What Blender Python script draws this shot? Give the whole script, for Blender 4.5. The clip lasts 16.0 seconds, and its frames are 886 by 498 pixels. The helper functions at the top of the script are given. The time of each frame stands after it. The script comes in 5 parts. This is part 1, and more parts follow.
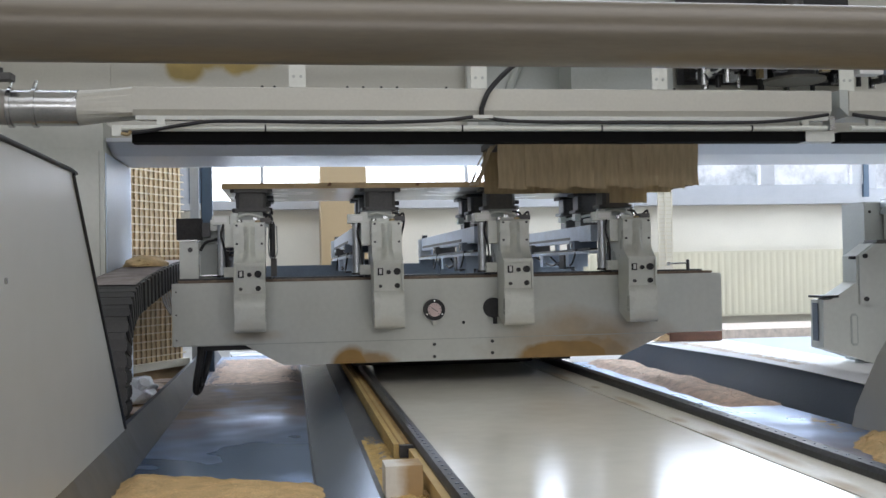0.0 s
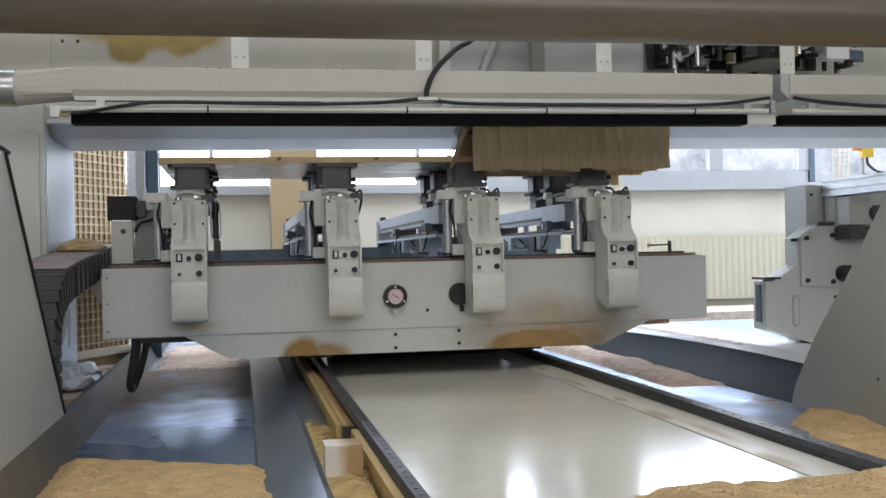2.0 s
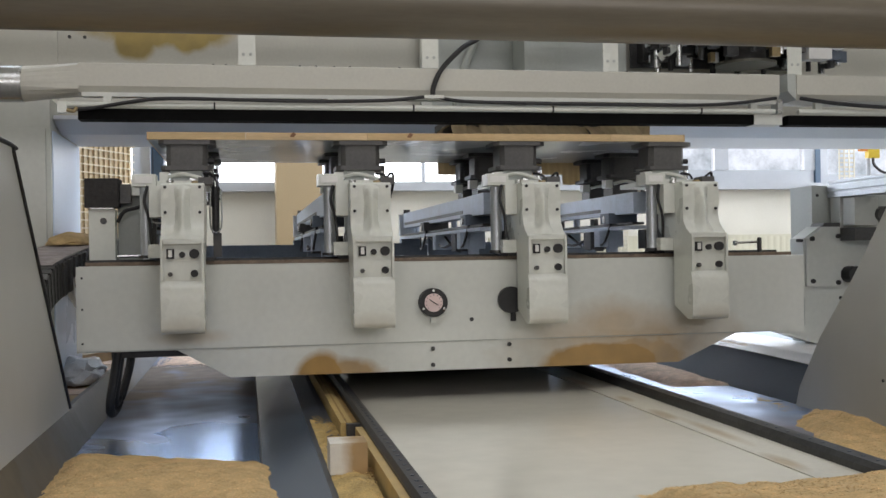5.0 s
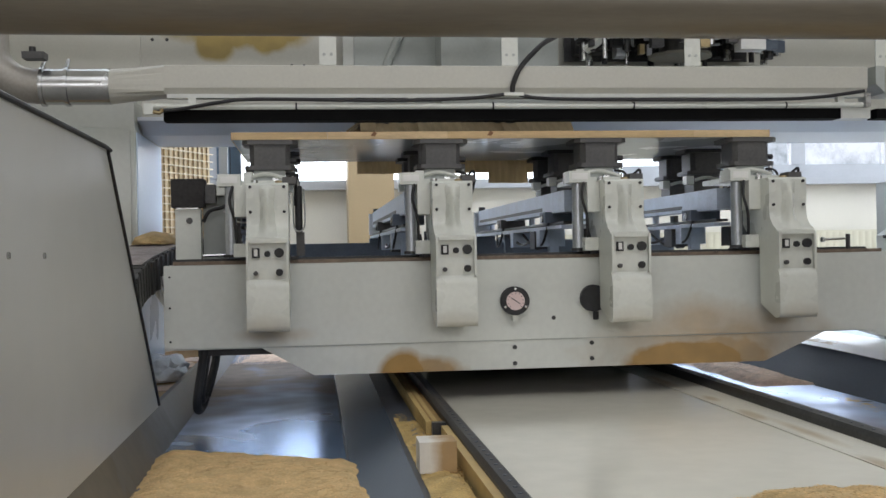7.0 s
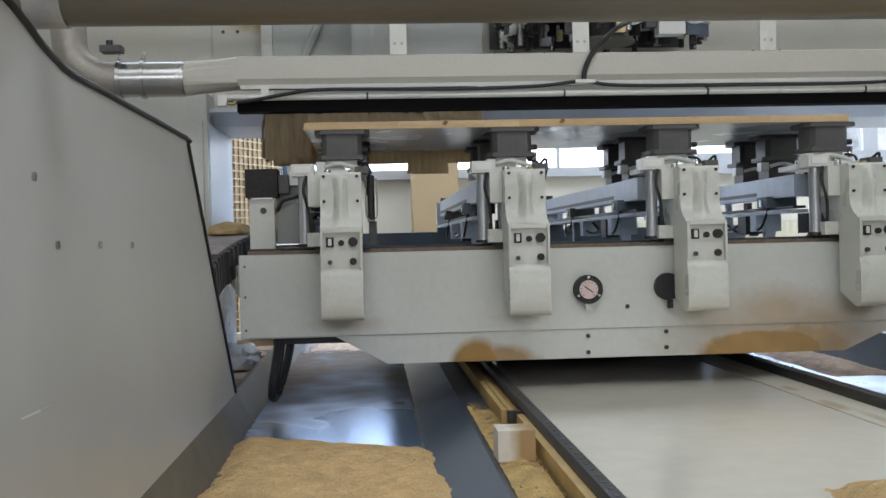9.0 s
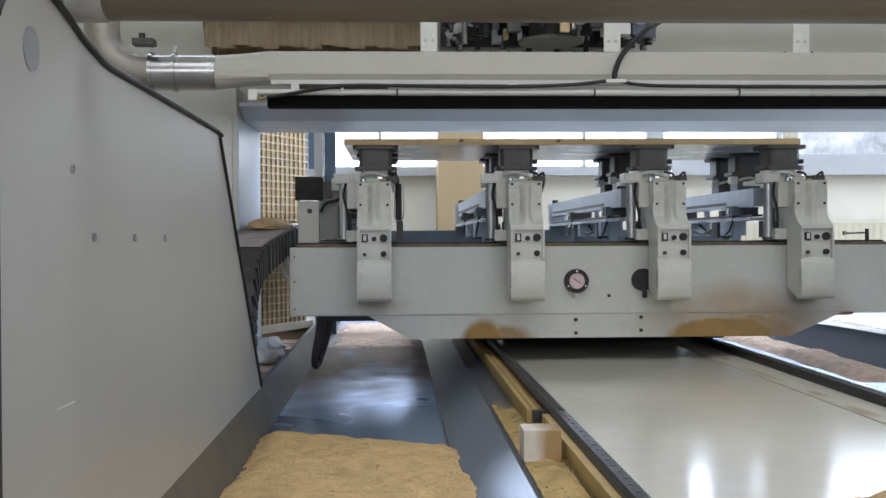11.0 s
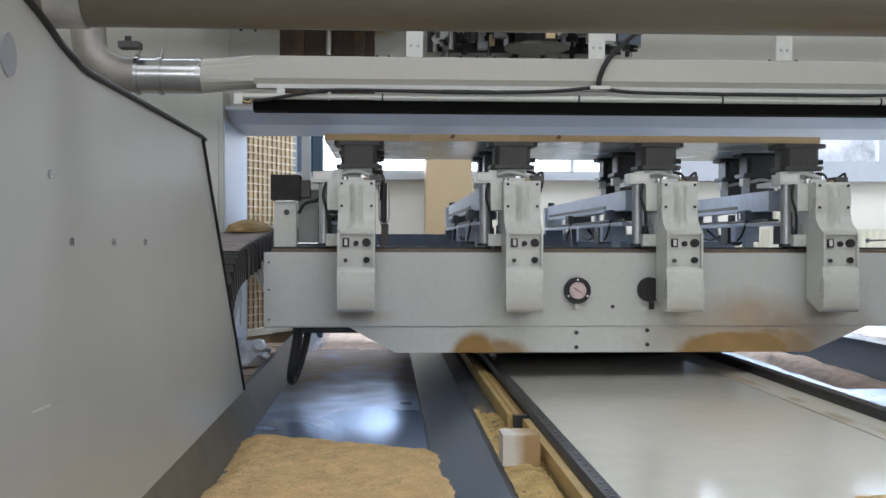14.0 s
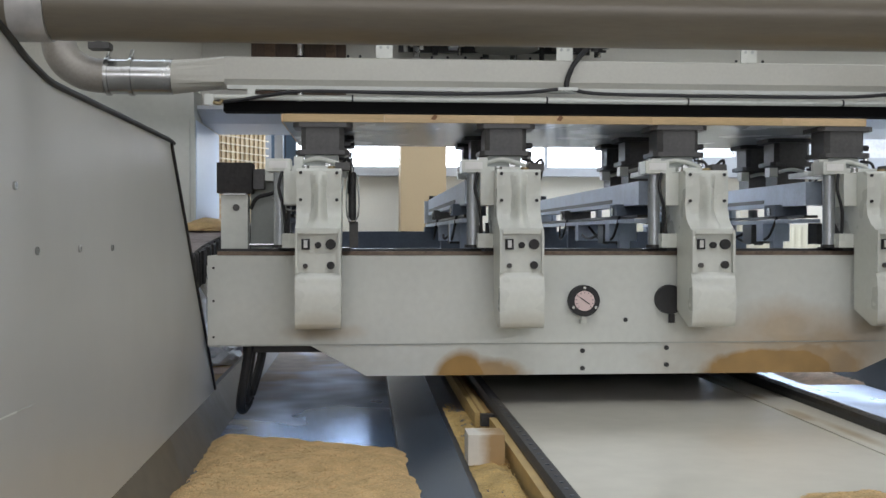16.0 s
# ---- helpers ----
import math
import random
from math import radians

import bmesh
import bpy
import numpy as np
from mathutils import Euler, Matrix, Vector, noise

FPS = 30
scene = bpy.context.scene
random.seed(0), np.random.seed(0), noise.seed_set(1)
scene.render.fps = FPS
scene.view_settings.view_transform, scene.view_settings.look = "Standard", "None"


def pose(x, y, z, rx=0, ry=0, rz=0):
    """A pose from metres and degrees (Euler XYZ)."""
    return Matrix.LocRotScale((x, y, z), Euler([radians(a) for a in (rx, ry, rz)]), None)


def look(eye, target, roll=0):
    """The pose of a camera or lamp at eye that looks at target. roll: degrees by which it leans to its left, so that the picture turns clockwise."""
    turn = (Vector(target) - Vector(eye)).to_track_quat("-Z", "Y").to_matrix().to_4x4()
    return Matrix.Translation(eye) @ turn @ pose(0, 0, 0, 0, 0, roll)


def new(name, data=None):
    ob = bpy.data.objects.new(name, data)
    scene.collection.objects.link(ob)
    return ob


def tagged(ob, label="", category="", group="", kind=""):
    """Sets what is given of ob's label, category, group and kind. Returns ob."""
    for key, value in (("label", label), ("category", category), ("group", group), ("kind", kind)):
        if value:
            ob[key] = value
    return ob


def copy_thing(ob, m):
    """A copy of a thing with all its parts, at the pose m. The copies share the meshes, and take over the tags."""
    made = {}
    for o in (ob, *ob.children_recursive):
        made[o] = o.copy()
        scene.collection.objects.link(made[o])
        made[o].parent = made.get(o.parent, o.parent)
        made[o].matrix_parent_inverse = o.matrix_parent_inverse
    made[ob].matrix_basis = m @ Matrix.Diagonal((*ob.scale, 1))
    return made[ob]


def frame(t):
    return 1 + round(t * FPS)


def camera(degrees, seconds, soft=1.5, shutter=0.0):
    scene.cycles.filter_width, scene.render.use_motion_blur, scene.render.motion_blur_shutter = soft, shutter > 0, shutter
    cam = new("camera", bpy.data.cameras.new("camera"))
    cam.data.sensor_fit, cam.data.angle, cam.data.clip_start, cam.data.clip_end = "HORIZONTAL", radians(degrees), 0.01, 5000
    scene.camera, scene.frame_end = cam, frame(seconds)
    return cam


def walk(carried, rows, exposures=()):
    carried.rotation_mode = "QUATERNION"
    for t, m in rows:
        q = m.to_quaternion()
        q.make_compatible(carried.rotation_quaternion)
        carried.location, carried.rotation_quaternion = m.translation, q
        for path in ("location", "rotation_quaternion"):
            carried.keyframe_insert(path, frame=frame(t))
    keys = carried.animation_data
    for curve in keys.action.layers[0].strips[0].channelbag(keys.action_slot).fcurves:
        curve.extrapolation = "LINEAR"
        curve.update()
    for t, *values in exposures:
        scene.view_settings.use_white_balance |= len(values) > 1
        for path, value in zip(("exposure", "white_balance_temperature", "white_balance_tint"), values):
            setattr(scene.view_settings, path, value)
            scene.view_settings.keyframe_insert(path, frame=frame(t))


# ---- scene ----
cam = camera(45.7, 16.0)
# seconds, place in metres, then yaw, pitch and roll in degrees
ROWS = [
    (0.0, 0.0216, -0.0120, 0.6510, -8.405, 1.045, -1.098),
    (0.5, 0.0378, -0.0136, 0.6354, -9.333, 0.624, -1.181),
    (1.0, 0.0545, -0.0146, 0.6288, -10.242, 0.167, -1.567),
    (1.5, 0.0616, -0.0159, 0.6289, -10.713, 0.193, -1.416),
    (2.0, 0.0628, -0.0155, 0.6286, -10.805, 0.316, -1.288),
    (2.5, 0.0588, -0.0133, 0.6292, -11.007, 0.125, -1.338),
    (3.0, 0.0611, -0.0164, 0.6334, -10.926, 0.526, -1.090),
    (5.5, 0.0553, -0.0161, 0.6305, -10.303, 0.092, -0.773),
    (6.0, 0.0365, -0.0105, 0.6324, -9.035, -0.004, -1.082),
    (6.5, 0.0201, -0.0065, 0.6371, -8.202, -0.010, -1.324),
    (7.0, 0.0000, 0.0000, 0.6375, -7.021, 0.076, -1.094),
    (7.5, -0.0088, 0.0009, 0.6357, -6.674, -0.385, -1.244),
    (8.0, -0.0176, 0.0059, 0.6342, -5.741, -0.570, -1.487),
    (8.5, -0.0284, 0.0109, 0.6314, -4.742, -0.340, -1.389),
    (9.0, -0.0450, 0.0099, 0.6346, -3.755, -0.414, -1.339),
    (9.5, -0.0601, 0.0110, 0.6381, -3.098, -0.304, -1.024),
    (10.0, -0.0615, 0.0135, 0.6365, -3.009, -0.628, -0.514),
    (12.5, -0.0656, 0.0021, 0.6469, -2.038, -0.296, -0.269),
    (13.0, -0.0577, -0.0023, 0.6484, -2.162, -0.167, -0.050),
    (13.5, -0.0476, -0.0032, 0.6470, -2.611, -0.298, -0.034),
    (14.0, -0.0394, -0.0062, 0.6443, -3.067, -0.408, 0.093),
    (14.5, -0.0297, -0.0110, 0.6471, -3.356, -0.319, 0.082),
    (15.0, -0.0184, -0.0238, 0.6531, -3.822, -0.331, -0.034),
    (15.5, -0.0147, -0.0343, 0.6591, -4.384, -0.306, -0.102),
    (16.0, -0.0120, -0.0512, 0.6692, -4.303, -0.755, 0.017),
]
walk(cam, [(t, pose(x, y, z, 90 + pitch, 0, yaw) @ pose(0, 0, 0, 0, 0, roll)) for t, x, y, z, yaw, pitch, roll in ROWS],
     exposures=[(0.0, 0.0, 6350, 17), (3.0, -0.05, 6550, 17), (6.0, -0.09, 6700, 17), (8.0, 0.02, 6250, 15), (10.0, 0.0, 6350, 16), (12.5, 0.12, 6100, 17), (16.0, 0.0, 6300, 16)])

# ---- light ----
world = bpy.data.worlds.new("sky")
scene.world = world
world.use_nodes = True
wn = world.node_tree
sky = wn.nodes.new("ShaderNodeTexSky")
sky.sky_type, sky.sun_disc = "NISHITA", False
sky.sun_elevation, sky.sun_rotation = radians(38), radians(20)
wn.links.new(sky.outputs[0], wn.nodes["Background"].inputs[0])
wn.nodes["Background"].inputs[1].default_value = 0.12
scene.view_settings.exposure = 0.0


def area(name, m, w, h, power, color):
    lamp = bpy.data.lights.new(name, "AREA")
    lamp.shape, lamp.size, lamp.size_y, lamp.energy, lamp.color = "RECTANGLE", w, h, power, color
    ob = new(name, lamp)
    ob.matrix_world = m
    return ob


# added fill lamps overhead and behind the camera; ceiling and south wall are closed
area("overhead_fill", look((1.0, 0.6, 4.44), (1.0, 0.7, 0)), 6.0, 2.6, 105, (0.93, 0.97, 1.0))
# added lamp that brightens the bay behind the portal; no roof opening is built
area("rear_overhead_fill", look((2.0, 7.7, 4.44), (2.0, 7.69, 0)), 9.0, 3.4, 360, (0.76, 0.88, 1.0))
area("front_fill", look((1.0, -5.9, 2.3), (1.0, 4, 0.9)), 9.0, 1.8, 210, (0.96, 0.98, 1.0))


# added lamp at the windowless east wall, to brighten the portal leg
area("east_fill", look((9.9, 8.4, 2.1), (0, 7.6, 0.8)), 4.0, 1.8, 420, (0.72, 0.86, 1.0))
area("north_window_light", look((1.5, 10.95, 2.36), (1.5, 0, 0.6)), 13.0, 0.72, 215, (0.70, 0.85, 1.0))


# ---- materials ----
def mat(name, color, rough=0.5, metal=0.0, scale=6.0, var=0.12, bump=0.0, grain=80.0, stain=None, stretch=(1, 1, 1), coat=0.0, spec=0.5, wear=0.1):
    """Two scales of colour variation, roughness wear and a fine bump."""
    m = bpy.data.materials.new(name)
    m.use_nodes = True
    nt = m.node_tree
    n, ln = nt.nodes, nt.links.new
    bsdf = n["Principled BSDF"]
    tc, mp = n.new("ShaderNodeTexCoord"), n.new("ShaderNodeMapping")
    mp.inputs["Scale"].default_value = stretch
    ln(tc.outputs["Object"], mp.inputs[0])
    a, b = n.new("ShaderNodeTexNoise"), n.new("ShaderNodeTexNoise")
    a.inputs["Scale"].default_value, a.inputs["Detail"].default_value = scale, 4
    b.inputs["Scale"].default_value, b.inputs["Detail"].default_value = grain, 3
    for q in (a, b):
        ln(mp.outputs[0], q.inputs["Vector"])
    mx = n.new("ShaderNodeMix")
    mx.data_type = "FLOAT"
    mx.inputs[0].default_value = 0.4
    ln(a.outputs["Fac"], mx.inputs[2])
    ln(b.outputs["Fac"], mx.inputs[3])
    ramp = n.new("ShaderNodeValToRGB")
    ln(mx.outputs[0], ramp.inputs[0])
    dark = [c * (1 - var * 1.6) for c in color]
    if stain:
        dark = stain
    ramp.color_ramp.elements[0].position, ramp.color_ramp.elements[1].position = 0.32, 0.62
    ramp.color_ramp.elements[0].color = (*dark, 1)
    ramp.color_ramp.elements[1].color = (*[min(1, c * (1 + var * 0.5)) for c in color], 1)
    ln(ramp.outputs[0], bsdf.inputs["Base Color"])
    mr = n.new("ShaderNodeMapRange")
    mr.inputs["To Min"].default_value, mr.inputs["To Max"].default_value = max(0.02, rough - wear), min(1, rough + wear)
    ln(a.outputs["Fac"], mr.inputs["Value"])
    ln(mr.outputs[0], bsdf.inputs["Roughness"])
    bsdf.inputs["Metallic"].default_value = metal
    bsdf.inputs["Coat Weight"].default_value = coat
    bsdf.inputs["Specular IOR Level"].default_value = spec
    if bump:
        bp = n.new("ShaderNodeBump")
        bp.inputs["Strength"].default_value, bp.inputs["Distance"].default_value = bump, 0.004
        ln(b.outputs["Fac"], bp.inputs["Height"])
        ln(bp.outputs[0], bsdf.inputs["Normal"])
    return m


M_PAINT = mat("machine_paint", (0.61, 0.63, 0.585), 0.40, scale=2.2, var=0.05, grain=40)
M_CAST = mat("cast_cover", (0.66, 0.68, 0.62), 0.29, scale=4, var=0.05, bump=0.012, grain=60)
M_PANEL = mat("panel_paint", (0.46, 0.46, 0.43), 0.36, scale=1.2, var=0.035, grain=8)
M_WARM = mat("warm_paint", (0.545, 0.54, 0.475), 0.42, scale=2.5, var=0.05)
M_RUST = mat("dust_stain", (0.36, 0.22, 0.075), 0.8, scale=9, var=0.3, bump=0.1)
M_STEEL = mat("galvanised", (0.55, 0.56, 0.55), 0.25, 0.9, scale=8, var=0.12)
M_DARKSTEEL = mat("dark_steel", (0.055, 0.055, 0.055), 0.45, 0.5, scale=12, var=0.3, bump=0.1)
M_RUBBER = mat("black_rubber", (0.018, 0.018, 0.019), 0.55, scale=12, var=0.3, bump=0.1)
M_GREY = mat("grey_plastic", (0.085, 0.083, 0.08), 0.5, scale=10, var=0.2, bump=0.06)
M_PIPE = mat("duct_paint", (0.155, 0.134, 0.098), 0.36, 0.12, scale=3, var=0.1, stretch=(0.3, 3, 3))
M_PAN = mat("pan_sheet", (0.085, 0.10, 0.125), 0.38, 0.35, scale=3, var=0.14, grain=30)
M_PLATE = mat("cover_plate", (0.76, 0.74, 0.64), 0.16, 0.0, scale=1.2, var=0.05, grain=12, spec=0.7)
M_ALU = mat("alu_profile", (0.52, 0.55, 0.58), 0.33, 0.7, scale=12, var=0.1)
M_BOARD = mat("board_white", (0.80, 0.82, 0.83), 0.26, scale=3, var=0.03, coat=0.3)
M_PINE = mat("pine_edge", (0.62, 0.42, 0.22), 0.6, scale=3, var=0.22, stretch=(0.8, 8, 8), grain=40, bump=0.1)
M_FLAP = mat("flap_felt", (0.50, 0.40, 0.25), 0.65, scale=7, var=0.16, stretch=(2, 1, 0.3), grain=30, bump=0.05)
M_CHIPS = mat("wood_chips", (0.66, 0.475, 0.235), 0.9, scale=16, var=0.16, grain=150, bump=0.25)
M_WALL = mat("wall_plaster", (0.67, 0.63, 0.54), 0.8, scale=1.2, var=0.08, bump=0.08)
M_FRAME = mat("window_frame_paint", (0.44, 0.45, 0.47), 0.45, var=0.05)
M_FLOOR = mat("hall_concrete", (0.30, 0.29, 0.27), 0.6, scale=1.3, var=0.2, bump=0.1)
M_PLY = mat("plywood", (0.36, 0.25, 0.13), 0.6, scale=2.5, var=0.15, stretch=(4, 4, 0.5))


def stained(name, base, blobs, tint=(0.36, 0.205, 0.05), soft=False):
    """Machine paint with patches of resin and dust: centre, radii and strength of each patch."""
    m = base.copy()
    m.name = name
    n, ln = m.node_tree.nodes, m.node_tree.links.new
    bsdf = n["Principled BSDF"]
    old = bsdf.inputs["Base Color"].links[0].from_socket
    tc, no = n.new("ShaderNodeTexCoord"), n.new("ShaderNodeTexNoise")
    no.inputs["Scale"].default_value, no.inputs["Detail"].default_value = (5.0, 1) if soft else (9.0, 5)
    ln(tc.outputs["Object"], no.inputs["Vector"])
    total = None
    for c, r, k in blobs:
        sub, div, le = (n.new("ShaderNodeVectorMath") for _ in range(3))
        sub.operation, div.operation, le.operation = "SUBTRACT", "DIVIDE", "LENGTH"
        sub.inputs[1].default_value, div.inputs[1].default_value = c, r
        ln(tc.outputs["Object"], sub.inputs[0])
        ln(sub.outputs[0], div.inputs[0])
        ln(div.outputs[0], le.inputs[0])
        ad, mr = n.new("ShaderNodeMath"), n.new("ShaderNodeMapRange")
        ad.operation = "MULTIPLY_ADD"
        ln(no.outputs["Fac"], ad.inputs[0])
        crisp = k >= 0.9 and not soft
        ad.inputs[1].default_value = -0.5 if crisp else -0.9
        ln(le.outputs["Value"], ad.inputs[2])
        ln(ad.outputs[0], mr.inputs["Value"])
        mr.inputs["From Min"].default_value, mr.inputs["From Max"].default_value = (0.78, 0.50) if crisp else (0.62, 0.22) if k > 0.6 and not soft else (0.8, -0.1)
        mr.inputs["To Min"].default_value, mr.inputs["To Max"].default_value = 0.0, k
        if total is None:
            total = mr.outputs[0]
        else:
            mxm = n.new("ShaderNodeMath")
            mxm.operation = "MAXIMUM"
            ln(total, mxm.inputs[0])
            ln(mr.outputs[0], mxm.inputs[1])
            total = mxm.outputs[0]
    mix = n.new("ShaderNodeMix")
    mix.data_type = "RGBA"
    ln(total, mix.inputs["Factor"])
    ln(old, mix.inputs[6])
    deep, fine = n.new("ShaderNodeValToRGB"), n.new("ShaderNodeTexNoise")
    fine.inputs["Scale"].default_value, fine.inputs["Detail"].default_value = 11.0, 3
    ln(tc.outputs["Object"], fine.inputs["Vector"])
    ln(fine.outputs["Fac"], deep.inputs[0])
    deep.color_ramp.elements[0].position, deep.color_ramp.elements[1].position = 0.3, 0.7
    deep.color_ramp.elements[0].color = (*[c * 0.84 for c in tint], 1)
    deep.color_ramp.elements[1].color = (*[c * 1.14 for c in tint], 1)
    ln(deep.outputs[0], mix.inputs[7])
    ln(mix.outputs[2], bsdf.inputs["Base Color"])
    ro, me = n.new("ShaderNodeMix"), n.new("ShaderNodeMix")
    ln(total, ro.inputs["Factor"])
    ln(total, me.inputs["Factor"])
    ln(bsdf.inputs["Roughness"].links[0].from_socket, ro.inputs[2])
    ro.inputs[3].default_value = 0.8
    me.inputs[2].default_value, me.inputs[3].default_value = bsdf.inputs["Metallic"].default_value, 0.0
    ln(ro.outputs[0], bsdf.inputs["Roughness"])
    ln(me.outputs[0], bsdf.inputs["Metallic"])
    return m


def glow(name, color, strength):
    m = bpy.data.materials.new(name)
    m.use_nodes = True
    b = m.node_tree.nodes["Principled BSDF"]
    b.inputs["Base Color"].default_value = (0, 0, 0, 1)
    b.inputs["Emission Color"].default_value = (*color, 1)
    b.inputs["Emission Strength"].default_value = strength
    return m


# ---- building helpers ----
def finish(bm, bevel=0.0, seg=1):
    if bevel:
        bmesh.ops.bevel(bm, geom=[e for e in bm.edges if len(e.link_faces) == 2 and e.calc_face_angle(0) > 0.5], offset=bevel, segments=seg, affect="EDGES", clamp_overlap=True)
    bmesh.ops.recalc_face_normals(bm, faces=bm.faces)
    return bm


def cuboid(x0, x1, y0, y1, z0, z1, bm=None):
    bm = bm or bmesh.new()
    v = [bm.verts.new((x, y, z)) for x in (x0, x1) for y in (y0, y1) for z in (z0, z1)]
    for q in ((0, 1, 3, 2), (4, 6, 7, 5), (0, 4, 5, 1), (2, 3, 7, 6), (0, 2, 6, 4), (1, 5, 7, 3)):
        bm.faces.new([v[i] for i in q])
    return bm


def prism(pts, axis, a, b, bm=None):
    """A flat outline (two coordinates a point) drawn out along an axis from a to b."""
    bm = bm or bmesh.new()
    put = {"x": lambda p, k: (k, p[0], p[1]), "y": lambda p, k: (p[0], k, p[1]), "z": lambda p, k: (p[0], p[1], k)}[axis]
    lo, hi = [bm.verts.new(put(p, a)) for p in pts], [bm.verts.new(put(p, b)) for p in pts]
    bm.faces.new(lo)
    bm.faces.new(hi[::-1])
    for i in range(len(pts)):
        j = (i + 1) % len(pts)
        bm.faces.new((lo[i], hi[i], hi[j], lo[j]))
    return bm


def rod(p, q, r, seg=16, r2=None, bm=None):
    """A round bar from p to q."""
    bm = bm or bmesh.new()
    p, q = Vector(p), Vector(q)
    m = Matrix.Translation((p + q) / 2) @ (q - p).to_track_quat("Z", "Y").to_matrix().to_4x4()
    bmesh.ops.create_cone(bm, cap_ends=True, segments=seg, radius1=r, radius2=r if r2 is None else r2, depth=(q - p).length, matrix=m)
    return bm


def tube(pts, r, seg=8, bm=None, steps=6):
    """A round cable through points, smoothed."""
    bm = bm or bmesh.new()
    P = [Vector(p) for p in pts]
    path = []
    for i in range(len(P) - 1):
        a, b, c, d = P[max(i - 1, 0)], P[i], P[i + 1], P[min(i + 2, len(P) - 1)]
        for k in range(steps):
            t = k / steps
            path.append(0.5 * ((2 * b) + (c - a) * t + (2 * a - 5 * b + 4 * c - d) * t * t + (3 * b - a - 3 * c + d) * t ** 3))
    path.append(P[-1])
    rings = []
    for i, p in enumerate(path):
        t = (path[min(i + 1, len(path) - 1)] - path[max(i - 1, 0)]).normalized()
        u = t.cross(Vector((0.31, 0.52, 0.79))).normalized()
        w = t.cross(u)
        rings.append([bm.verts.new(p + r * (math.cos(2 * math.pi * k / seg) * u + math.sin(2 * math.pi * k / seg) * w)) for k in range(seg)])
    for a, b in zip(rings, rings[1:]):
        for k in range(seg):
            bm.faces.new((a[k], a[(k + 1) % seg], b[(k + 1) % seg], b[k]))
    bm.faces.new(rings[0][::-1])
    bm.faces.new(rings[-1])
    return bm


def part(name, bm, material, parent=None, label="", bevel=0.0, seg=1, smooth=False):
    finish(bm, bevel, seg)
    me = bpy.data.meshes.new(name)
    bm.to_mesh(me)
    bm.free()
    me.materials.append(material)
    if smooth:
        me.shade_smooth()
        me.set_sharp_from_angle(angle=radians(35))
    ob = new(name, me)
    ob.parent = parent
    if label:
        ob["label"] = label
    return ob


def thing(name, label, category, group="", kind="", at=(0, 0, 0)):
    ob = new(name)
    ob.location = at
    ob.empty_display_size = 0.1
    return tagged(ob, label, category, group, kind)


def structure(name, bm, material, label, category, bevel=0.0, smooth=False):
    return tagged(part(name, bm, material, None, "", bevel, 1, smooth), label, category, "", "structure")


M_BEAM = stained("beam_paint", M_PAINT, [
    ((0.315, 3.83, 0.175), (0.105, 9, 0.105), 0.95), ((0.40, 3.83, 0.18), (0.17, 9, 0.075), 0.8), ((1.39, 3.83, 0.20), (0.29, 9, 0.098), 0.92), ((1.52, 3.83, 0.22), (0.30, 9, 0.09), 0.75), ((1.50, 3.83, 0.26), (0.46, 9, 0.14), 0.6), ((1.66, 3.83, 0.26), (0.22, 9, 0.08), 0.55),
    ((1.43, 3.83, 0.34), (0.18, 9, 0.10), 0.55), ((-0.15, 3.83, 0.345), (0.13, 9, 0.03), 0.4), ((1.75, 3.83, 0.35), (0.12, 9, 0.04), 0.4)])
M_HOUSE = stained("cover_paint", M_CAST, [((0.0, 0, -0.24), (0.10, 9, 0.05), 0.2)])
M_FASCIA = stained("fascia_paint", M_WARM, [((-0.32, 5.25, 1.77), (0.42, 9, 0.13), 0.9), ((-0.46, 5.25, 1.70), (0.11, 9, 0.13), 0.9), ((-0.20, 5.25, 1.72), (0.12, 9, 0.11), 0.9), ((0.62, 5.25, 1.77), (0.8, 9, 0.04), 0.8), ((2.4, 5.25, 1.78), (0.8, 9, 0.05), 0.65)], (0.38, 0.27, 0.07))
M_WBLOCK = stained("block_paint", mat("white_block", (0.70, 0.675, 0.60), 0.6, var=0.06, bump=0.05), [((0.105, 0.0, 0.03), (0.075, 9, 0.10), 0.85)])
M_DIAL = mat("dial_face", (0.70, 0.55, 0.53), 0.4, var=0.03)
M_BRASS = mat("brass", (0.42, 0.33, 0.18), 0.35, 0.8, var=0.15)
M_WHITE = mat("white_plastic", (0.75, 0.75, 0.72), 0.4, var=0.04)
M_BLUE = mat("blue_frame_paint", (0.07, 0.11, 0.16), 0.45, var=0.1)
# blue daylight on the portal's underside is put into this base colour
M_UNDER = mat("blue_lit_underside", (0.66, 0.70, 0.76), 0.4, scale=1.2, var=0.04)
M_REAR = mat("rear_beam_paint", (0.12, 0.15, 0.19), 0.5, 0.2, var=0.15)
M_COVER = mat("carriage_cover", (0.43, 0.46, 0.43), 0.45, scale=2, var=0.06)
M_ORANGE = mat("orange_plastic", (0.75, 0.26, 0.03), 0.45, var=0.08)
M_RADIATOR = mat("radiator_enamel", (0.57, 0.53, 0.40), 0.5, scale=2, var=0.05)
M_OSB = mat("fence_board", (0.56, 0.40, 0.21), 0.75, scale=30, var=0.2, bump=0.2)
M_WIRE = mat("white_wire", (0.62, 0.57, 0.45), 0.5, var=0.05)
M_FENCEWIRE = mat("fence_wire", (0.66, 0.55, 0.38), 0.5, var=0.05)
M_FENCEBAR = mat("fence_bar", (0.62, 0.47, 0.28), 0.6, var=0.12, scale=20)
M_SHEET = mat("pale_sheet", (0.76, 0.79, 0.82), 0.28, scale=3, var=0.1)
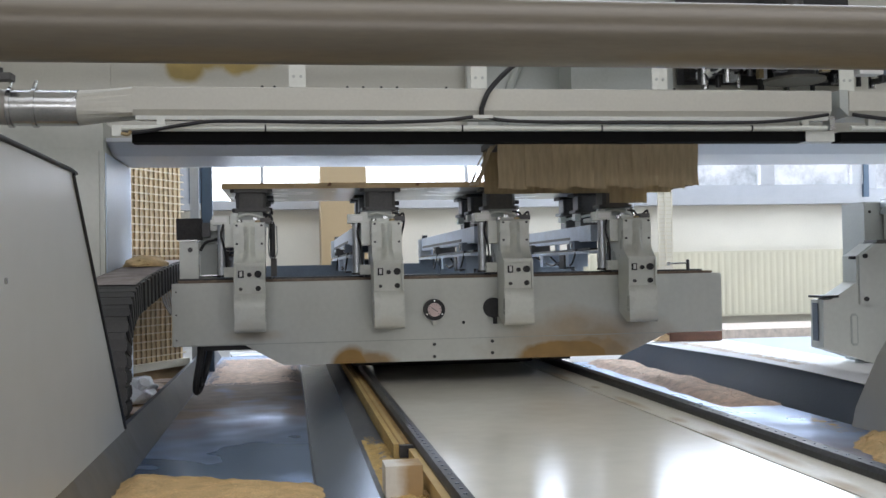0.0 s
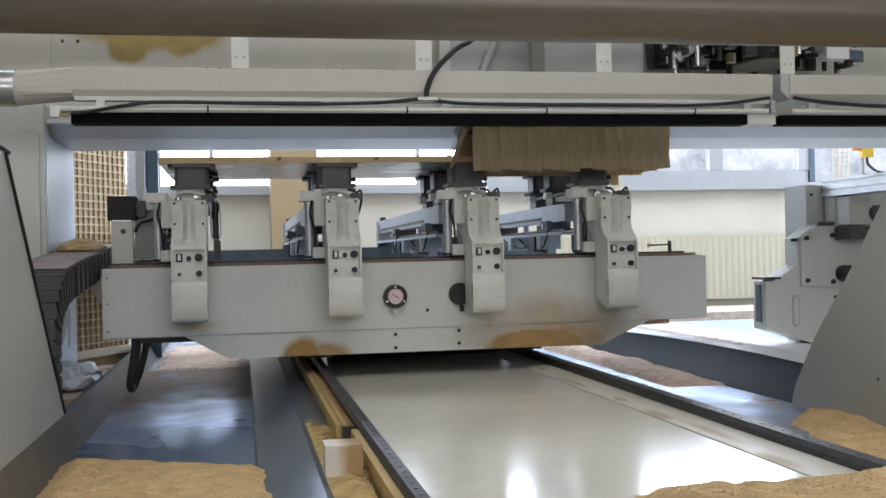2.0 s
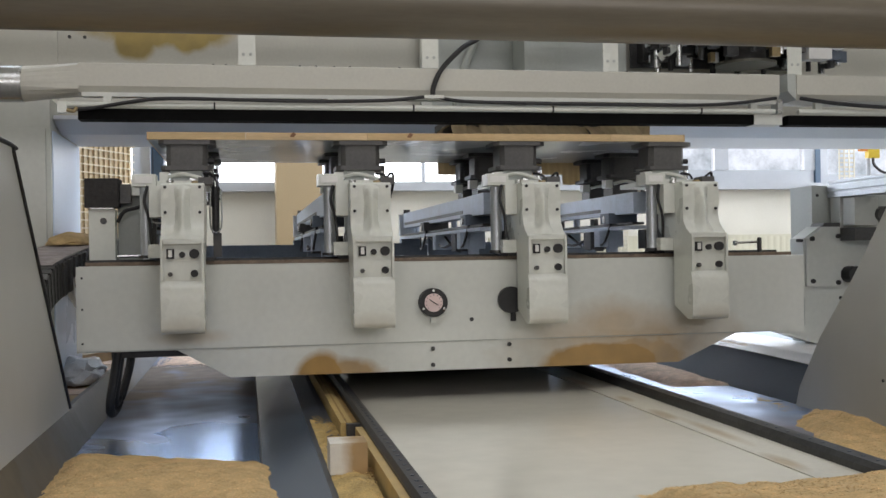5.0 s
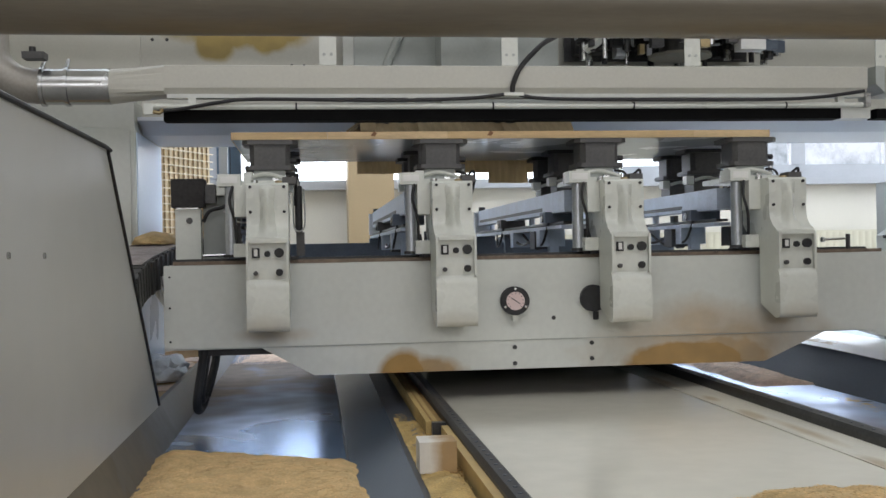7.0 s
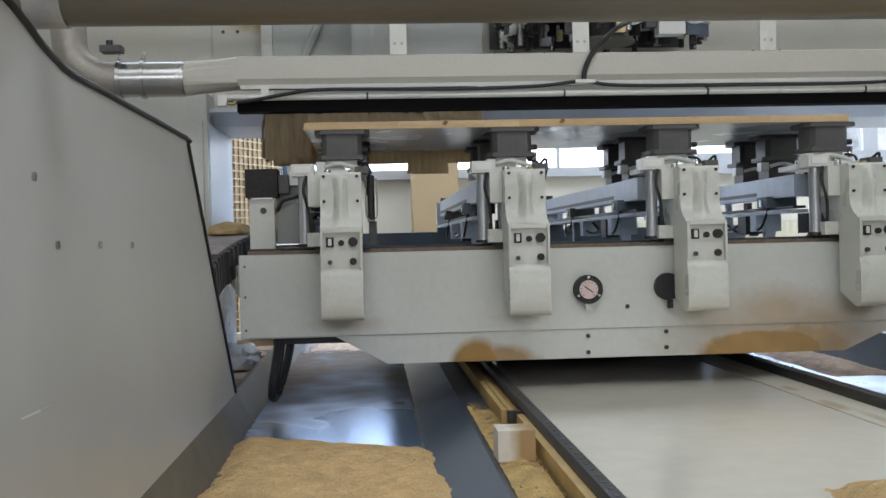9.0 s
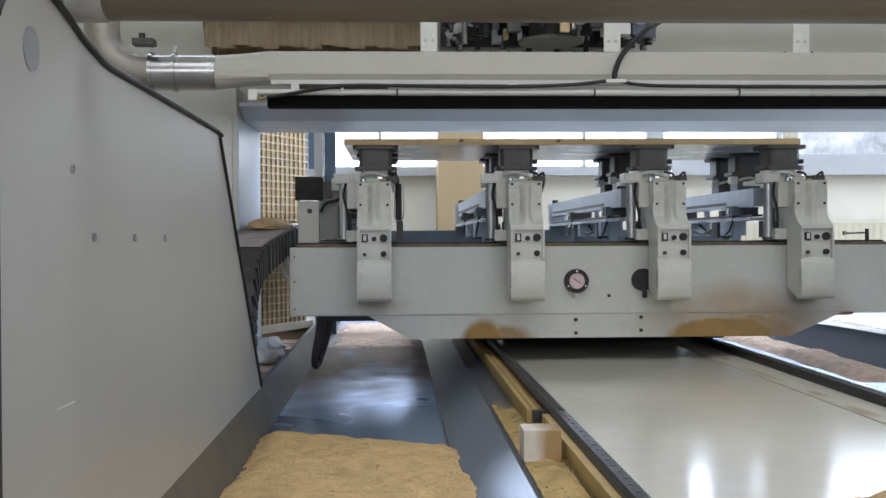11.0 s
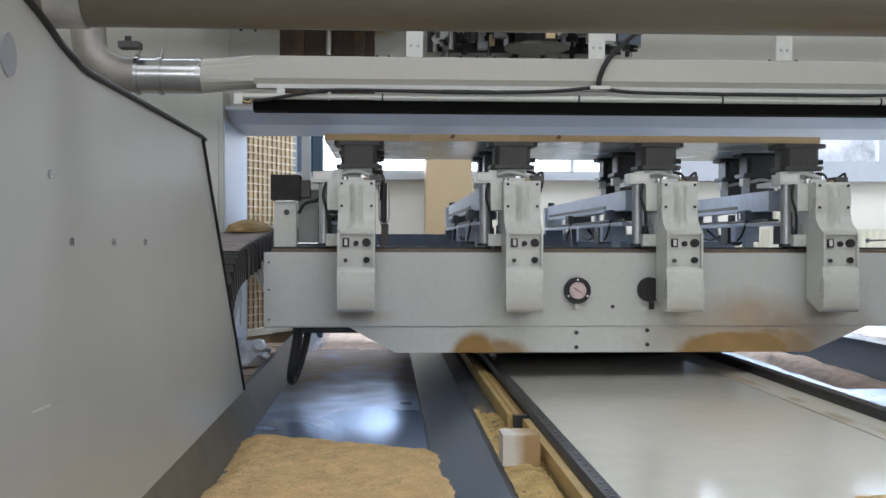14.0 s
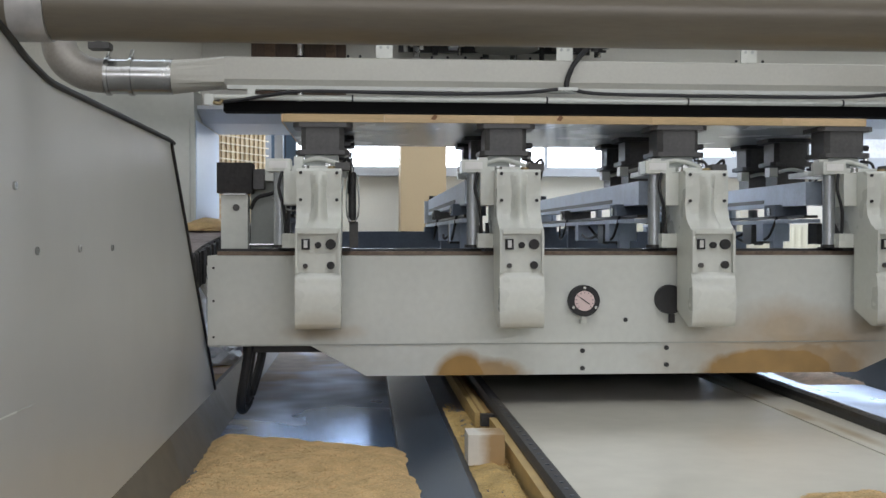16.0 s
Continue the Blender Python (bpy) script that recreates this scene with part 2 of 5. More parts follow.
M_REDCHIP = mat("reddish_chips", (0.72, 0.57, 0.46), 0.95, scale=20, var=0.22, grain=150, bump=0.4)
M_DUST = mat("yellow_dust", (0.58, 0.42, 0.17), 0.9, scale=14, var=0.25, grain=200, bump=0.5)
M_PALECHIP = mat("pale_chips", (0.66, 0.56, 0.48), 0.9, scale=20, var=0.2, grain=200, bump=0.5)
M_PINK = mat("pink_board", (0.60, 0.47, 0.40), 0.7, scale=4, var=0.2)


# ---- the hall ----
structure("floor", cuboid(-7, 10, -6, 11.4, -0.3, -0.08), M_FLOOR, "grey concrete hall floor under the machine", "floor")
structure("ceiling", cuboid(-7, 10, -6, 11.4, 4.5, 4.7), M_WALL, "pale plastered hall ceiling", "ceiling")
structure("wall_west", cuboid(-7.2, -7, -6, 11.4, -0.3, 4.7), M_WALL, "pale plastered hall wall", "wall")
structure("wall_east", cuboid(10, 10.2, -6, 11.4, -0.3, 4.7), M_WALL, "pale plastered hall wall", "wall")
structure("wall_south", cuboid(-7, 10, -6.2, -6, -0.3, 4.7), M_WALL, "pale plastered hall wall", "wall")
WY = 11.0
structure("wall_north", cuboid(-7, 10, WY, WY + 0.3, -0.3, 1.36), M_WALL, "cream plastered wall below the band of windows", "wall")
structure("wall_north_lintel", cuboid(-7, 10, WY, WY + 0.3, 2.75, 4.5), M_WALL, "cream plastered wall above the band of windows", "wall")
structure("window_sill", cuboid(-6.9, 9.9, WY - 0.14, WY - 0.002, 1.285, 1.355), M_FRAME, "pale grey window sill board along the wall", "sill", 0.008)
M_GLASS = bpy.data.materials.new("window_glass")
M_GLASS.use_nodes = True
gb = M_GLASS.node_tree.nodes["Principled BSDF"]
gb.inputs["Transmission Weight"].default_value, gb.inputs["Roughness"].default_value, gb.inputs["IOR"].default_value = 1.0, 0.02, 1.05


def window(k, x0, x1, z0, z1, posts, rail, half):
    w = tagged(new("window_%d" % k), "pale grey framed hall window with bright panes", "window", "hall windows", "structure")
    y0, y1 = WY + 0.03, WY + 0.12
    part("bottom_rail", cuboid(x0, x1, y0, y1, z0, z0 + rail), M_FRAME, w, bevel=0.006)
    part("top_rail", cuboid(x0, x1, y0, y1, z1 - 0.06, z1), M_FRAME, w, bevel=0.006)
    xs = [x0 + 0.04] + posts + [x1 - 0.04]
    for x in xs:
        part("post", cuboid(x - half, x + half, y0 - 0.012, y1, z0 + rail, z1 - 0.06), M_FRAME, w, bevel=0.006)
    for a, b in zip(xs, xs[1:]):
        p = part("pane", cuboid(a + half + 0.001, b - half - 0.001, y0 + 0.04, y0 + 0.048, z0 + rail + 0.002, z1 - 0.062), M_GLASS, w)
        p.visible_shadow = False


window(1, -3.6, -0.98, 1.36, 2.75, [-2.2], 0.06, 0.05)
window(2, -0.80, 2.64, 1.36, 2.75, [-0.23, 0.55, 1.92], 0.03, 0.018)
window(3, 2.65, 6.45, 1.36, 2.75, [4.06, 5.32], 0.15, 0.08)
window(4, 6.53, 9.9, 1.36, 2.75, [8.2], 0.1, 0.05)
structure("wall_north_pier", cuboid(-0.97, -0.81, WY, WY + 0.3, 1.361, 2.749), M_BLUE, "dark blue pier between the windows", "pier")
structure("wall_north_pier", cuboid(6.46, 6.52, WY, WY + 0.3, 1.361, 2.749), M_BLUE, "dark blue pier between the windows", "pier")
structure("wall_north_end", cuboid(-7, -3.61, WY, WY + 0.3, 1.361, 2.749), M_WALL, "pale plastered wall beside the windows", "wall")

# bright sky and pale trees far outside the windows
M_OUT = bpy.data.materials.new("outdoor_glow")
M_OUT.use_nodes = True
n, ln = M_OUT.node_tree.nodes, M_OUT.node_tree.links.new
tc, na, nb, rp = n.new("ShaderNodeTexCoord"), n.new("ShaderNodeTexNoise"), n.new("ShaderNodeTexNoise"), n.new("ShaderNodeValToRGB")
na.inputs["Scale"].default_value, na.inputs["Detail"].default_value, na.inputs["Roughness"].default_value = 1.1, 9, 0.72
nb.inputs["Scale"].default_value = 0.16
ln(tc.outputs["Object"], na.inputs["Vector"])
ln(tc.outputs["Object"], nb.inputs["Vector"])
mm = n.new("ShaderNodeMath")
mm.operation = "MULTIPLY_ADD"
ln(nb.outputs["Fac"], mm.inputs[0])
mm.inputs[1].default_value = 0.5
ln(na.outputs["Fac"], mm.inputs[2])
ln(mm.outputs[0], rp.inputs[0])
rp.color_ramp.elements[0].position, rp.color_ramp.elements[1].position = 0.64, 0.90
rp.color_ramp.elements[0].color, rp.color_ramp.elements[1].color = (0.065, 0.08, 0.09, 1), (0.18, 0.20, 0.22, 1)
ob = n["Principled BSDF"]
ob.inputs["Base Color"].default_value = (0, 0, 0, 1)
sp, gx = n.new("ShaderNodeSeparateXYZ"), n.new("ShaderNodeMapRange")
ln(tc.outputs["Object"], sp.inputs[0])
ln(sp.outputs["X"], gx.inputs["Value"])
gx.inputs["From Min"].default_value, gx.inputs["From Max"].default_value = 4.5, 7.5
mo = n.new("ShaderNodeMix")
mo.data_type = "RGBA"
mo.inputs[6].default_value = (0.84, 0.93, 1.0, 1)
gz, mg = n.new("ShaderNodeMapRange"), n.new("ShaderNodeMath")
ln(sp.outputs["Z"], gz.inputs["Value"])
gz.inputs["From Min"].default_value, gz.inputs["From Max"].default_value = 3.1, 2.6
mg.operation = "MULTIPLY"
ln(gx.outputs[0], mg.inputs[0])
ln(gz.outputs[0], mg.inputs[1])
ln(mg.outputs[0], mo.inputs["Factor"])
ln(rp.outputs[0], mo.inputs[7])
ln(mo.outputs[2], ob.inputs["Emission Color"])
ob.inputs["Emission Strength"].default_value = 6.5
structure("backdrop", cuboid(-14, 22, 19.0, 19.1, -2, 9), M_OUT, "bright overcast sky with pale trees outside", "backdrop")


def radiator(x0, x1):
    r = thing("radiator", "cream ribbed panel radiator under the windows", "radiator", "wall radiators")
    part("panel", cuboid(x0, x1, WY - 0.10, WY - 0.04, 0.07, 0.78), M_RADIATOR, r)
    k = int((x1 - x0) / 0.075)
    for i in range(k):
        x = x0 + 0.02 + i * (x1 - x0 - 0.04) / k
        part("rib", prism([(x, WY - 0.1005), (x + 0.022, WY - 0.1035), (x + 0.046, WY - 0.1035), (x + 0.068, WY - 0.1005)], "z", 0.09, 0.76), M_RADIATOR, r)
    for x in (x0 + 0.2, x1 - 0.2):
        part("bracket", cuboid(x, x + 0.03, WY - 0.04, WY - 0.002, 0.2, 0.7), M_RADIATOR, r)
        part("foot", cuboid(x, x + 0.04, WY - 0.09, WY - 0.05, -0.078, 0.069), M_RADIATOR, r)


radiator(2.6, 6.42)
cab = thing("cupboard", "tan board cupboard standing before the windows", "cupboard")
part("body", cuboid(0.345, 0.79, 10.2, 10.8, -0.08, 2.6), mat("tan_board", (0.40, 0.29, 0.16), 0.55, scale=1.5, var=0.06), cab, bevel=0.01)
part("plinth", cuboid(0.36, 0.775, 10.19, 10.2, -0.08, 0.02), M_DARKSTEEL, cab)
gridpost = thing("mesh_guard", "cream wire mesh guard strip by the windows", "guard")
for i in range(40):
    part("wire", cuboid(3.92, 4.08, 10.70, 10.706, 0.0 + i * 0.045, 0.012 + i * 0.045), M_WIRE, gridpost)
part("backing", cuboid(3.925, 4.075, 10.712, 10.72, -0.08, 1.8), M_WALL, gridpost)
for x in (3.92, 3.994, 4.068):
    part("upright", cuboid(x, x + 0.012, 10.69, 10.699, -0.08, 1.8), M_WIRE, gridpost)
gp2 = thing("mesh_guard", "white wire mesh guard beside the dark post", "guard")
for i in range(24):
    part("wire", cuboid(6.5, 6.68, 10.60, 10.606, 1.1 + i * 0.05, 1.118 + i * 0.05), M_WIRE, gp2)
for x in (6.5, 6.56, 6.62, 6.68):
    part("upright", cuboid(x, x + 0.014, 10.59, 10.599, -0.08, 2.3), M_WIRE, gp2)
sw = thing("safety_switch", "orange and yellow safety switch with black cable", "switch")
part("post", rod((5.52, 8.5, -0.08), (5.52, 8.5, 1.6), 0.018), M_FRAME, sw, smooth=True)
part("box", cuboid(5.47, 5.58, 8.42, 8.475, 1.41, 1.53), mat("yellow_plastic", (0.75, 0.52, 0.05), 0.45, var=0.06), sw, bevel=0.012)
part("lever", cuboid(5.39, 5.469, 8.43, 8.46, 1.47, 1.51), M_ORANGE, sw, "orange lever", bevel=0.008)
part("cable", tube([(5.52, 8.43, 1.41), (5.53, 8.42, 1.34), (5.66, 8.42, 1.27), (5.95, 8.42, 1.29), (6.4, 8.5, 1.4)], 0.012), M_RUBBER, sw, smooth=True)

# ---- mesh fence and posts left of the machine, behind the portal ----
fence = thing("mesh_fence", "brown boarded fence with white wire mesh before it", "fence", at=(-1.05, 6.0, 0))
fence.rotation_euler = (0, 0, radians(61.5))
L = 0.89
part("board", cuboid(0, L, 0.03, 0.05, 0.10, 2.2), M_OSB, fence)
part("base_board", cuboid(0, L, -0.01, 0.05, -0.08, 0.075), M_PLY, fence, "bare plywood base board", bevel=0.004)
part("bottom_rail", cuboid(0, L, -0.03, 0.028, 0.076, 0.12), M_WIRE, fence, bevel=0.004)
for i in range(45):
    part("cross_wire", cuboid(0, L, -0.004, 0.004, 0.15 + i * 0.0465, 0.1578 + i * 0.0465), M_FENCEWIRE, fence)
for i in range(18):
    part("upright_bar", cuboid(0.012 + i * 0.049, 0.034 + i * 0.049, 0.005, 0.016, 0.12, 2.2), M_FENCEBAR, fence)
fp = thing("fence_post", "white painted square fence post", "post")
part("shaft", cuboid(-0.60, -0.545, 6.96, 7.02, -0.08, 2.3), M_FRAME, fp, bevel=0.005)
part("base_plate", cuboid(-0.63, -0.52, 6.93, 7.05, -0.08, -0.065), M_FRAME, fp)
dp = thing("door_post", "dark blue door post beside the fence", "post")
part("shaft", cuboid(-0.53, -0.465, 7.03, 7.12, -0.08, 2.3), M_BLUE, dp, bevel=0.005)
part("seal", cuboid(-0.538, -0.531, 7.05, 7.10, -0.08, 2.3), M_RUBBER, dp)


# ---- pans, rails and cover plate of the machine bed ----
bed = thing("machine_bed", "grey sheet metal machine bed with chip pans", "machine")
# the base blue stands in for reflected window light; the patches are dust
M_WORN = stained("worn_sheet", mat("blue_sheen_sheet", (0.20, 0.33, 0.56), 0.25, 0.8, scale=1.2, var=0.03, grain=7, stretch=(7, 0.3, 5), wear=0.02), [
    ((-0.42, 5.5, 0), (0.30, 1.5, 9), 1.0), ((-0.1, 6.1, 0), (0.6, 1.7, 9), 1.0), ((0.06, 5.1, 0), (0.14, 0.7, 9), 0.9), ((-0.2, 7.2, 0), (0.6, 1.0, 9), 0.95),
    ((2.15, 5.8, 0), (0.25, 1.6, 9), 0.7), ((1.8, 2.8, 0), (0.5, 1.3, 9), 0.8)], (0.21, 0.165, 0.135), True)
part("pan_left", prism([(-0.570, 0.118), (-0.552, 0.118), (-0.492, 0.0), (0.092, 0.0), (0.31, 0.07), (0.33, 0.07), (0.33, -0.07), (0.13, -0.07), (-0.5, -0.07), (-0.570, -0.07)], "y", 0.9, 8.2), stained("pan_side_sheet", M_PAN, [
    ((-0.52, 3.0, 0.05), (0.14, 0.7, 0.4), 0.6), ((-0.52, 2.3, 0.05), (0.14, 0.9, 0.4), 0.8), ((0.3, 2.4, 0.06), (0.08, 0.9, 0.2), 0.5)], (0.15, 0.12, 0.07)), bed, "blue-grey sheet metal chip pan")
part("pan_sheet", cuboid(-0.488, 0.088, 0.95, 8.2, 0.001, 0.003), M_WORN, bed, "worn sheet in the pan with reflected blue in its colour")
part("slope_sheet", prism([(0.096, 0.003), (0.25, 0.0524), (0.25, 0.0544), (0.0955, 0.005)], "y", 0.95, 8.2), mat("slope_steel", (0.12, 0.165, 0.235), 0.24, 0.6, scale=2, var=0.06, grain=9, wear=0.03), bed)
part("pan_right", prism([(1.535, 0.10), (1.60, 0.02), (1.70, 0.0), (2.215, 0.0), (2.215, -0.07), (1.535, -0.07)], "y", 0.9, 6.9), M_PAN, bed, "blue-grey sheet metal chip pan")
part("pan_sheet", cuboid(1.71, 2.21, 0.95, 6.85, 0.001, 0.003), M_WORN, bed)


def wave(y):
    """The loose edge of the right pan wall: how far it bows out, and up."""
    return 0.028 * math.sin((y - 3.6) * 1.75), 0.006 + 0.010 * math.sin((y - 4.3) * 1.6)


def draped(name, rows, material, label):
    """A thin sheet spanned over rows of points."""
    bm = bmesh.new()
    grid = [[bm.verts.new(p) for p in r] for r in rows]
    for p, q in zip(grid, grid[1:]):
        for i in range(len(p) - 1):
            bm.faces.new((p[i], p[i + 1], q[i + 1], q[i]))
    bmesh.ops.solidify(bm, geom=bm.faces[:], thickness=0.003)
    return part(name, bm, material, bed, label, smooth=True)


YS = [3.2 + 0.1 * k for k in range(38)]
draped("pan_wall", [[(2.217, y, 0.0), (2.28 + 0.3 * wave(y)[0], y, 0.05), (2.345 + 0.7 * wave(y)[0], y, 0.095), (2.385 + wave(y)[0], y, 0.125 + wave(y)[1])] for y in YS], mat("pan_blue", (0.030, 0.044, 0.068), 0.6, 0.0, scale=3, var=0.15, spec=0.3), "dark blue bowed pan wall")
M_TABLETOP = mat("white_sheet", (0.90, 0.91, 0.92), 0.45, scale=3, var=0.04)
draped("side_table", [[(2.375 + wave(y)[0], y, 0.130 + wave(y)[1]), (2.45 + wave(y)[0] * 0.7, y, 0.134 + wave(y)[1] * 0.7), (2.53, y, 0.137), (2.605, y, 0.138)] for y in YS], M_TABLETOP, "white sheet laid beside the pan")
part("table_flap", cuboid(2.600, 2.92, 3.2, 6.9, 0.1255, 0.1345), M_TABLETOP, bed, bevel=0.002)
part("outer_sheet", cuboid(2.90, 3.6, 3.2, 6.9, 0.10, 0.125), mat("dull_sheet", (0.22, 0.28, 0.35), 0.4, 0.2, scale=3, var=0.15), bed, "dull blue-grey sheet", bevel=0.003)
for y in (3.4, 6.6):
    part("table_leg", cuboid(3.5, 3.55, y, y + 0.05, -0.08, 0.099), M_PAN, bed)
part("cover_plate", cuboid(0.443, 1.36, 0.9, 8.2, -0.07, 0.088), M_PLATE, bed, "glossy beige cover plate between the rails", bevel=0.004)
part("side_channel", prism([(1.362, 0.090), (1.372, 0.0925), (1.474, 0.098), (1.474, -0.07), (1.362, -0.07)], "y", 0.9, 8.2), stained("channel_paint", mat("channel_cream", (0.62, 0.60, 0.51), 0.4, scale=4, var=0.08), [((1.39 + 0.012 * math.sin(y * 7), y, 0.1), (0.022, 0.14 + 0.08 * math.sin(y * 5), 0.2), 0.6) for y in (2.1, 2.42, 2.9, 3.22, 3.6, 4.1, 4.65, 5.2)], (0.36, 0.25, 0.12), True), bed, "cream channel with dusty patches")

part("rail_base", cuboid(0.374, 0.3955, 0.9, 3.17, -0.07, 0.106), stained("rail_base_paint", M_PLATE, [((0.38, y, 0.05), (0.3, 0.25, 0.2), 0.9) for y in (1.7, 1.9, 2.1, 2.3, 2.5, 2.7, 2.9, 3.1)], (0.45, 0.30, 0.08)), bed, "cream rail base smeared yellow")


def guide_rail(x0, x1):
    r = thing("guide_rail", "dark steel guide rail with bolt holes", "rail", "guide rails")
    part("bar", prism([(x0, -0.07), (x0, 0.115), (x0 + 0.008, 0.128), (x1 - 0.008, 0.128), (x1, 0.115), (x1, -0.07)], "y", 0.9, 8.2), M_DARKSTEEL, r)
    first = part("bolt_cap", rod(((x0 + x1) / 2, 1.5, 0.126), ((x0 + x1) / 2, 1.5, 0.1295), 0.0055, 10), M_PAN, r)
    for i in range(1, 56):
        o = first.copy()
        scene.collection.objects.link(o)
        o.location = (0, i * 0.06, 0)


guide_rail(0.396, 0.442)
guide_rail(1.475, 1.534)
strip = thing("wooden_strip", "dusty yellow wooden strip along the rail", "strip")
part("batten", cuboid(0.334, 0.370, 3.22, 8.1, 0.0, 0.112), mat("dusty_wood", (0.50, 0.36, 0.14), 0.8, scale=5, var=0.25, stretch=(3, 0.5, 3), bump=0.3), strip, bevel=0.004)
part("lath", cuboid(0.373, 0.394, 3.30, 8.1, 0.0, 0.10), M_RUST, strip, bevel=0.003)
part("groove", cuboid(0.350, 0.3555, 3.22, 8.1, 0.1121, 0.1132), M_RUST, strip)
part("clip", cuboid(0.350, 0.392, 3.19, 3.217, 0.075, 0.112), M_DARKSTEEL, strip, "small rusty end clip", bevel=0.003)
blk = thing("white_block", "white block smeared with resin beside the rail", "block", at=(0.26, 2.68, 0.066))
part("body", cuboid(0, 0.096, 0, 0.10, 0, 0.080), M_WBLOCK, blk, bevel=0.004)
part("bracket", cuboid(0.02, 0.143, 0.02, 0.08, -0.10, -0.001), M_RUST, blk)


def mound(name, outline, top, material, label, flakes, seed, base=0.0, step=0.03, chip=0.0034, cut=None):
    """A heap of chips: a height field that falls off to its ragged edge, strewn with small flakes."""
    rnd = random.Random(seed)
    x0, x1, y0, y1 = outline
    nx, ny = int((x1 - x0) / step) + 1, int((y1 - y0) / step) + 1

    def height(x, y):
        e = min(x - x0, x1 - x, y - y0, y1 - y) + 0.035 * (noise.noise((x * 4, y * 4, seed)))
        if cut:
            e = min(e, (x - cut[0]) * cut[2] + (y - cut[1]) * cut[3] + 0.05 * noise.noise((x * 6, y * 6, seed)))
        s = max(0.0, min(1.0, e / 0.11))
        return base + top * (s * s * (3 - 2 * s)) * (0.75 + 0.5 * noise.noise((x * 3, y * 3, seed + 7))) + 0.008 * noise.noise((x * 22, y * 22, seed)) - 0.006

    bm = bmesh.new()
    g = [[bm.verts.new((x0 + i * step, y0 + j * step, height(x0 + i * step, y0 + j * step))) for j in range(ny)] for i in range(nx)]
    for i in range(nx - 1):
        for j in range(ny - 1):
            bm.faces.new((g[i][j], g[i + 1][j], g[i + 1][j + 1], g[i][j + 1]))
    heap = tagged(part(name, bm, material, None, smooth=True), label, "wood chips", "", "stuff")
    vs, fs = [], []
    for _ in range(flakes):
        x, y = rnd.uniform(x0 + 0.01, x1 - 0.01), rnd.uniform(y0 - 0.05, y1 + 0.05)
        z = max(height(min(max(x, x0), x1), min(max(y, y0), y1)), base if not cut else -1) + 0.0006
        a, s, w = rnd.uniform(0, 6.28), rnd.uniform(0.4, 1.2) * chip, rnd.uniform(0.25, 0.6)
        u, v = Vector((math.cos(a), math.sin(a), rnd.uniform(-0.12, 0.12))) * s, Vector((-math.sin(a), math.cos(a), rnd.uniform(-0.15, 0.15))) * s * w
        c = Vector((x, y, z))
        k = len(vs)
        vs += [c - u, c - v, c + u, c + v * 0.8 + Vector((0, 0, 0.0008))]
        fs.append((k, k + 1, k + 2, k + 3))
    me = bpy.data.meshes.new("chips")
    me.from_pydata(vs, [], fs)
    flake = material.copy()
    for node in flake.node_tree.nodes:
        if node.type == "BUMP":
            node.inputs["Strength"].default_value = 0.0
    info, tone, over = flake.node_tree.nodes.new("ShaderNodeNewGeometry"), flake.node_tree.nodes.new("ShaderNodeMapRange"), flake.node_tree.nodes.new("ShaderNodeHueSaturation")
    fb, fl = flake.node_tree.nodes["Principled BSDF"], flake.node_tree.links.new
    tone.inputs["To Min"].default_value, tone.inputs["To Max"].default_value = 0.90, 1.32
    fl(info.outputs["Random Per Island"], tone.inputs["Value"])
    fl(tone.outputs[0], over.inputs["Value"])
    fl(fb.inputs["Base Color"].links[0].from_socket, over.inputs["Color"])
    fl(over.outputs[0], fb.inputs["Base Color"])
    me.materials.append(flake)
    o = new("chips", me)
    o.parent = heap
    return heap


mound("chip_heap", (-0.53, 0.165, 1.2, 3.43), 0.044, M_CHIPS, "heap of yellow wood chips in the pan", 60000, 3, 0.0, 0.014, 0.0036, (-0.22, 3.44, -0.60, -0.80))
mound("chip_heap", (0.86, 2.15, 1.3, 2.22), 0.08, M_CHIPS, "heap of yellow wood chips over the plate", 40000, 5, 0.085, 0.014, 0.0042)
mound("chip_heap", (1.66, 2.19, 2.3, 3.62), 0.06, M_CHIPS, "yellow wood chips beside the rail", 36000, 8, -0.003, 0.014, 0.0036, (1.44, 2.3, 0.914, -0.406))
mound("chip_heap", (2.06, 2.215, 3.75, 4.12), 0.022, M_CHIPS, "few yellow wood chips at the pan wall", 2500, 21, 0.002, 0.02, 0.004)
mound("chip_heap", (1.93, 2.27, 4.45, 6.8), 0.055, M_REDCHIP, "reddish wood chips along the pan wall", 16000, 11, 0.0, 0.03, 0.0065)
mound("chip_heap", (0.262, 0.375, 1.6, 3.62), 0.035, M_DUST, "yellow wood dust beside the rail", 6000, 13, 0.068, 0.02, 0.0034)
mound("chip_heap", (2.46, 2.62, 4.9, 6.6), 0.010, M_PALECHIP, "pale wood dust on the side table", 1500, 17, 0.140, 0.03, 0.006)
mound("chip_heap", (-0.48, 0.09, 6.2, 7.9), 0.014, M_REDCHIP, "reddish chips on the worn sheet", 9000, 19, 0.003, 0.03, 0.009)


# near-black that paints the unlit inside of the bars' open slot
M_BLACK = mat("slot_black", (0.004, 0.004, 0.004), 0.8, var=0.3, spec=0.1)


# ---- left and right side guards ----
def guard(name, x0, x1, outline, label):
    g = thing(name, label, "machine guard", "side guards")
    part("sheet", prism(outline, "x", x0, x1), M_PANEL, g, bevel=0.003)
    return g


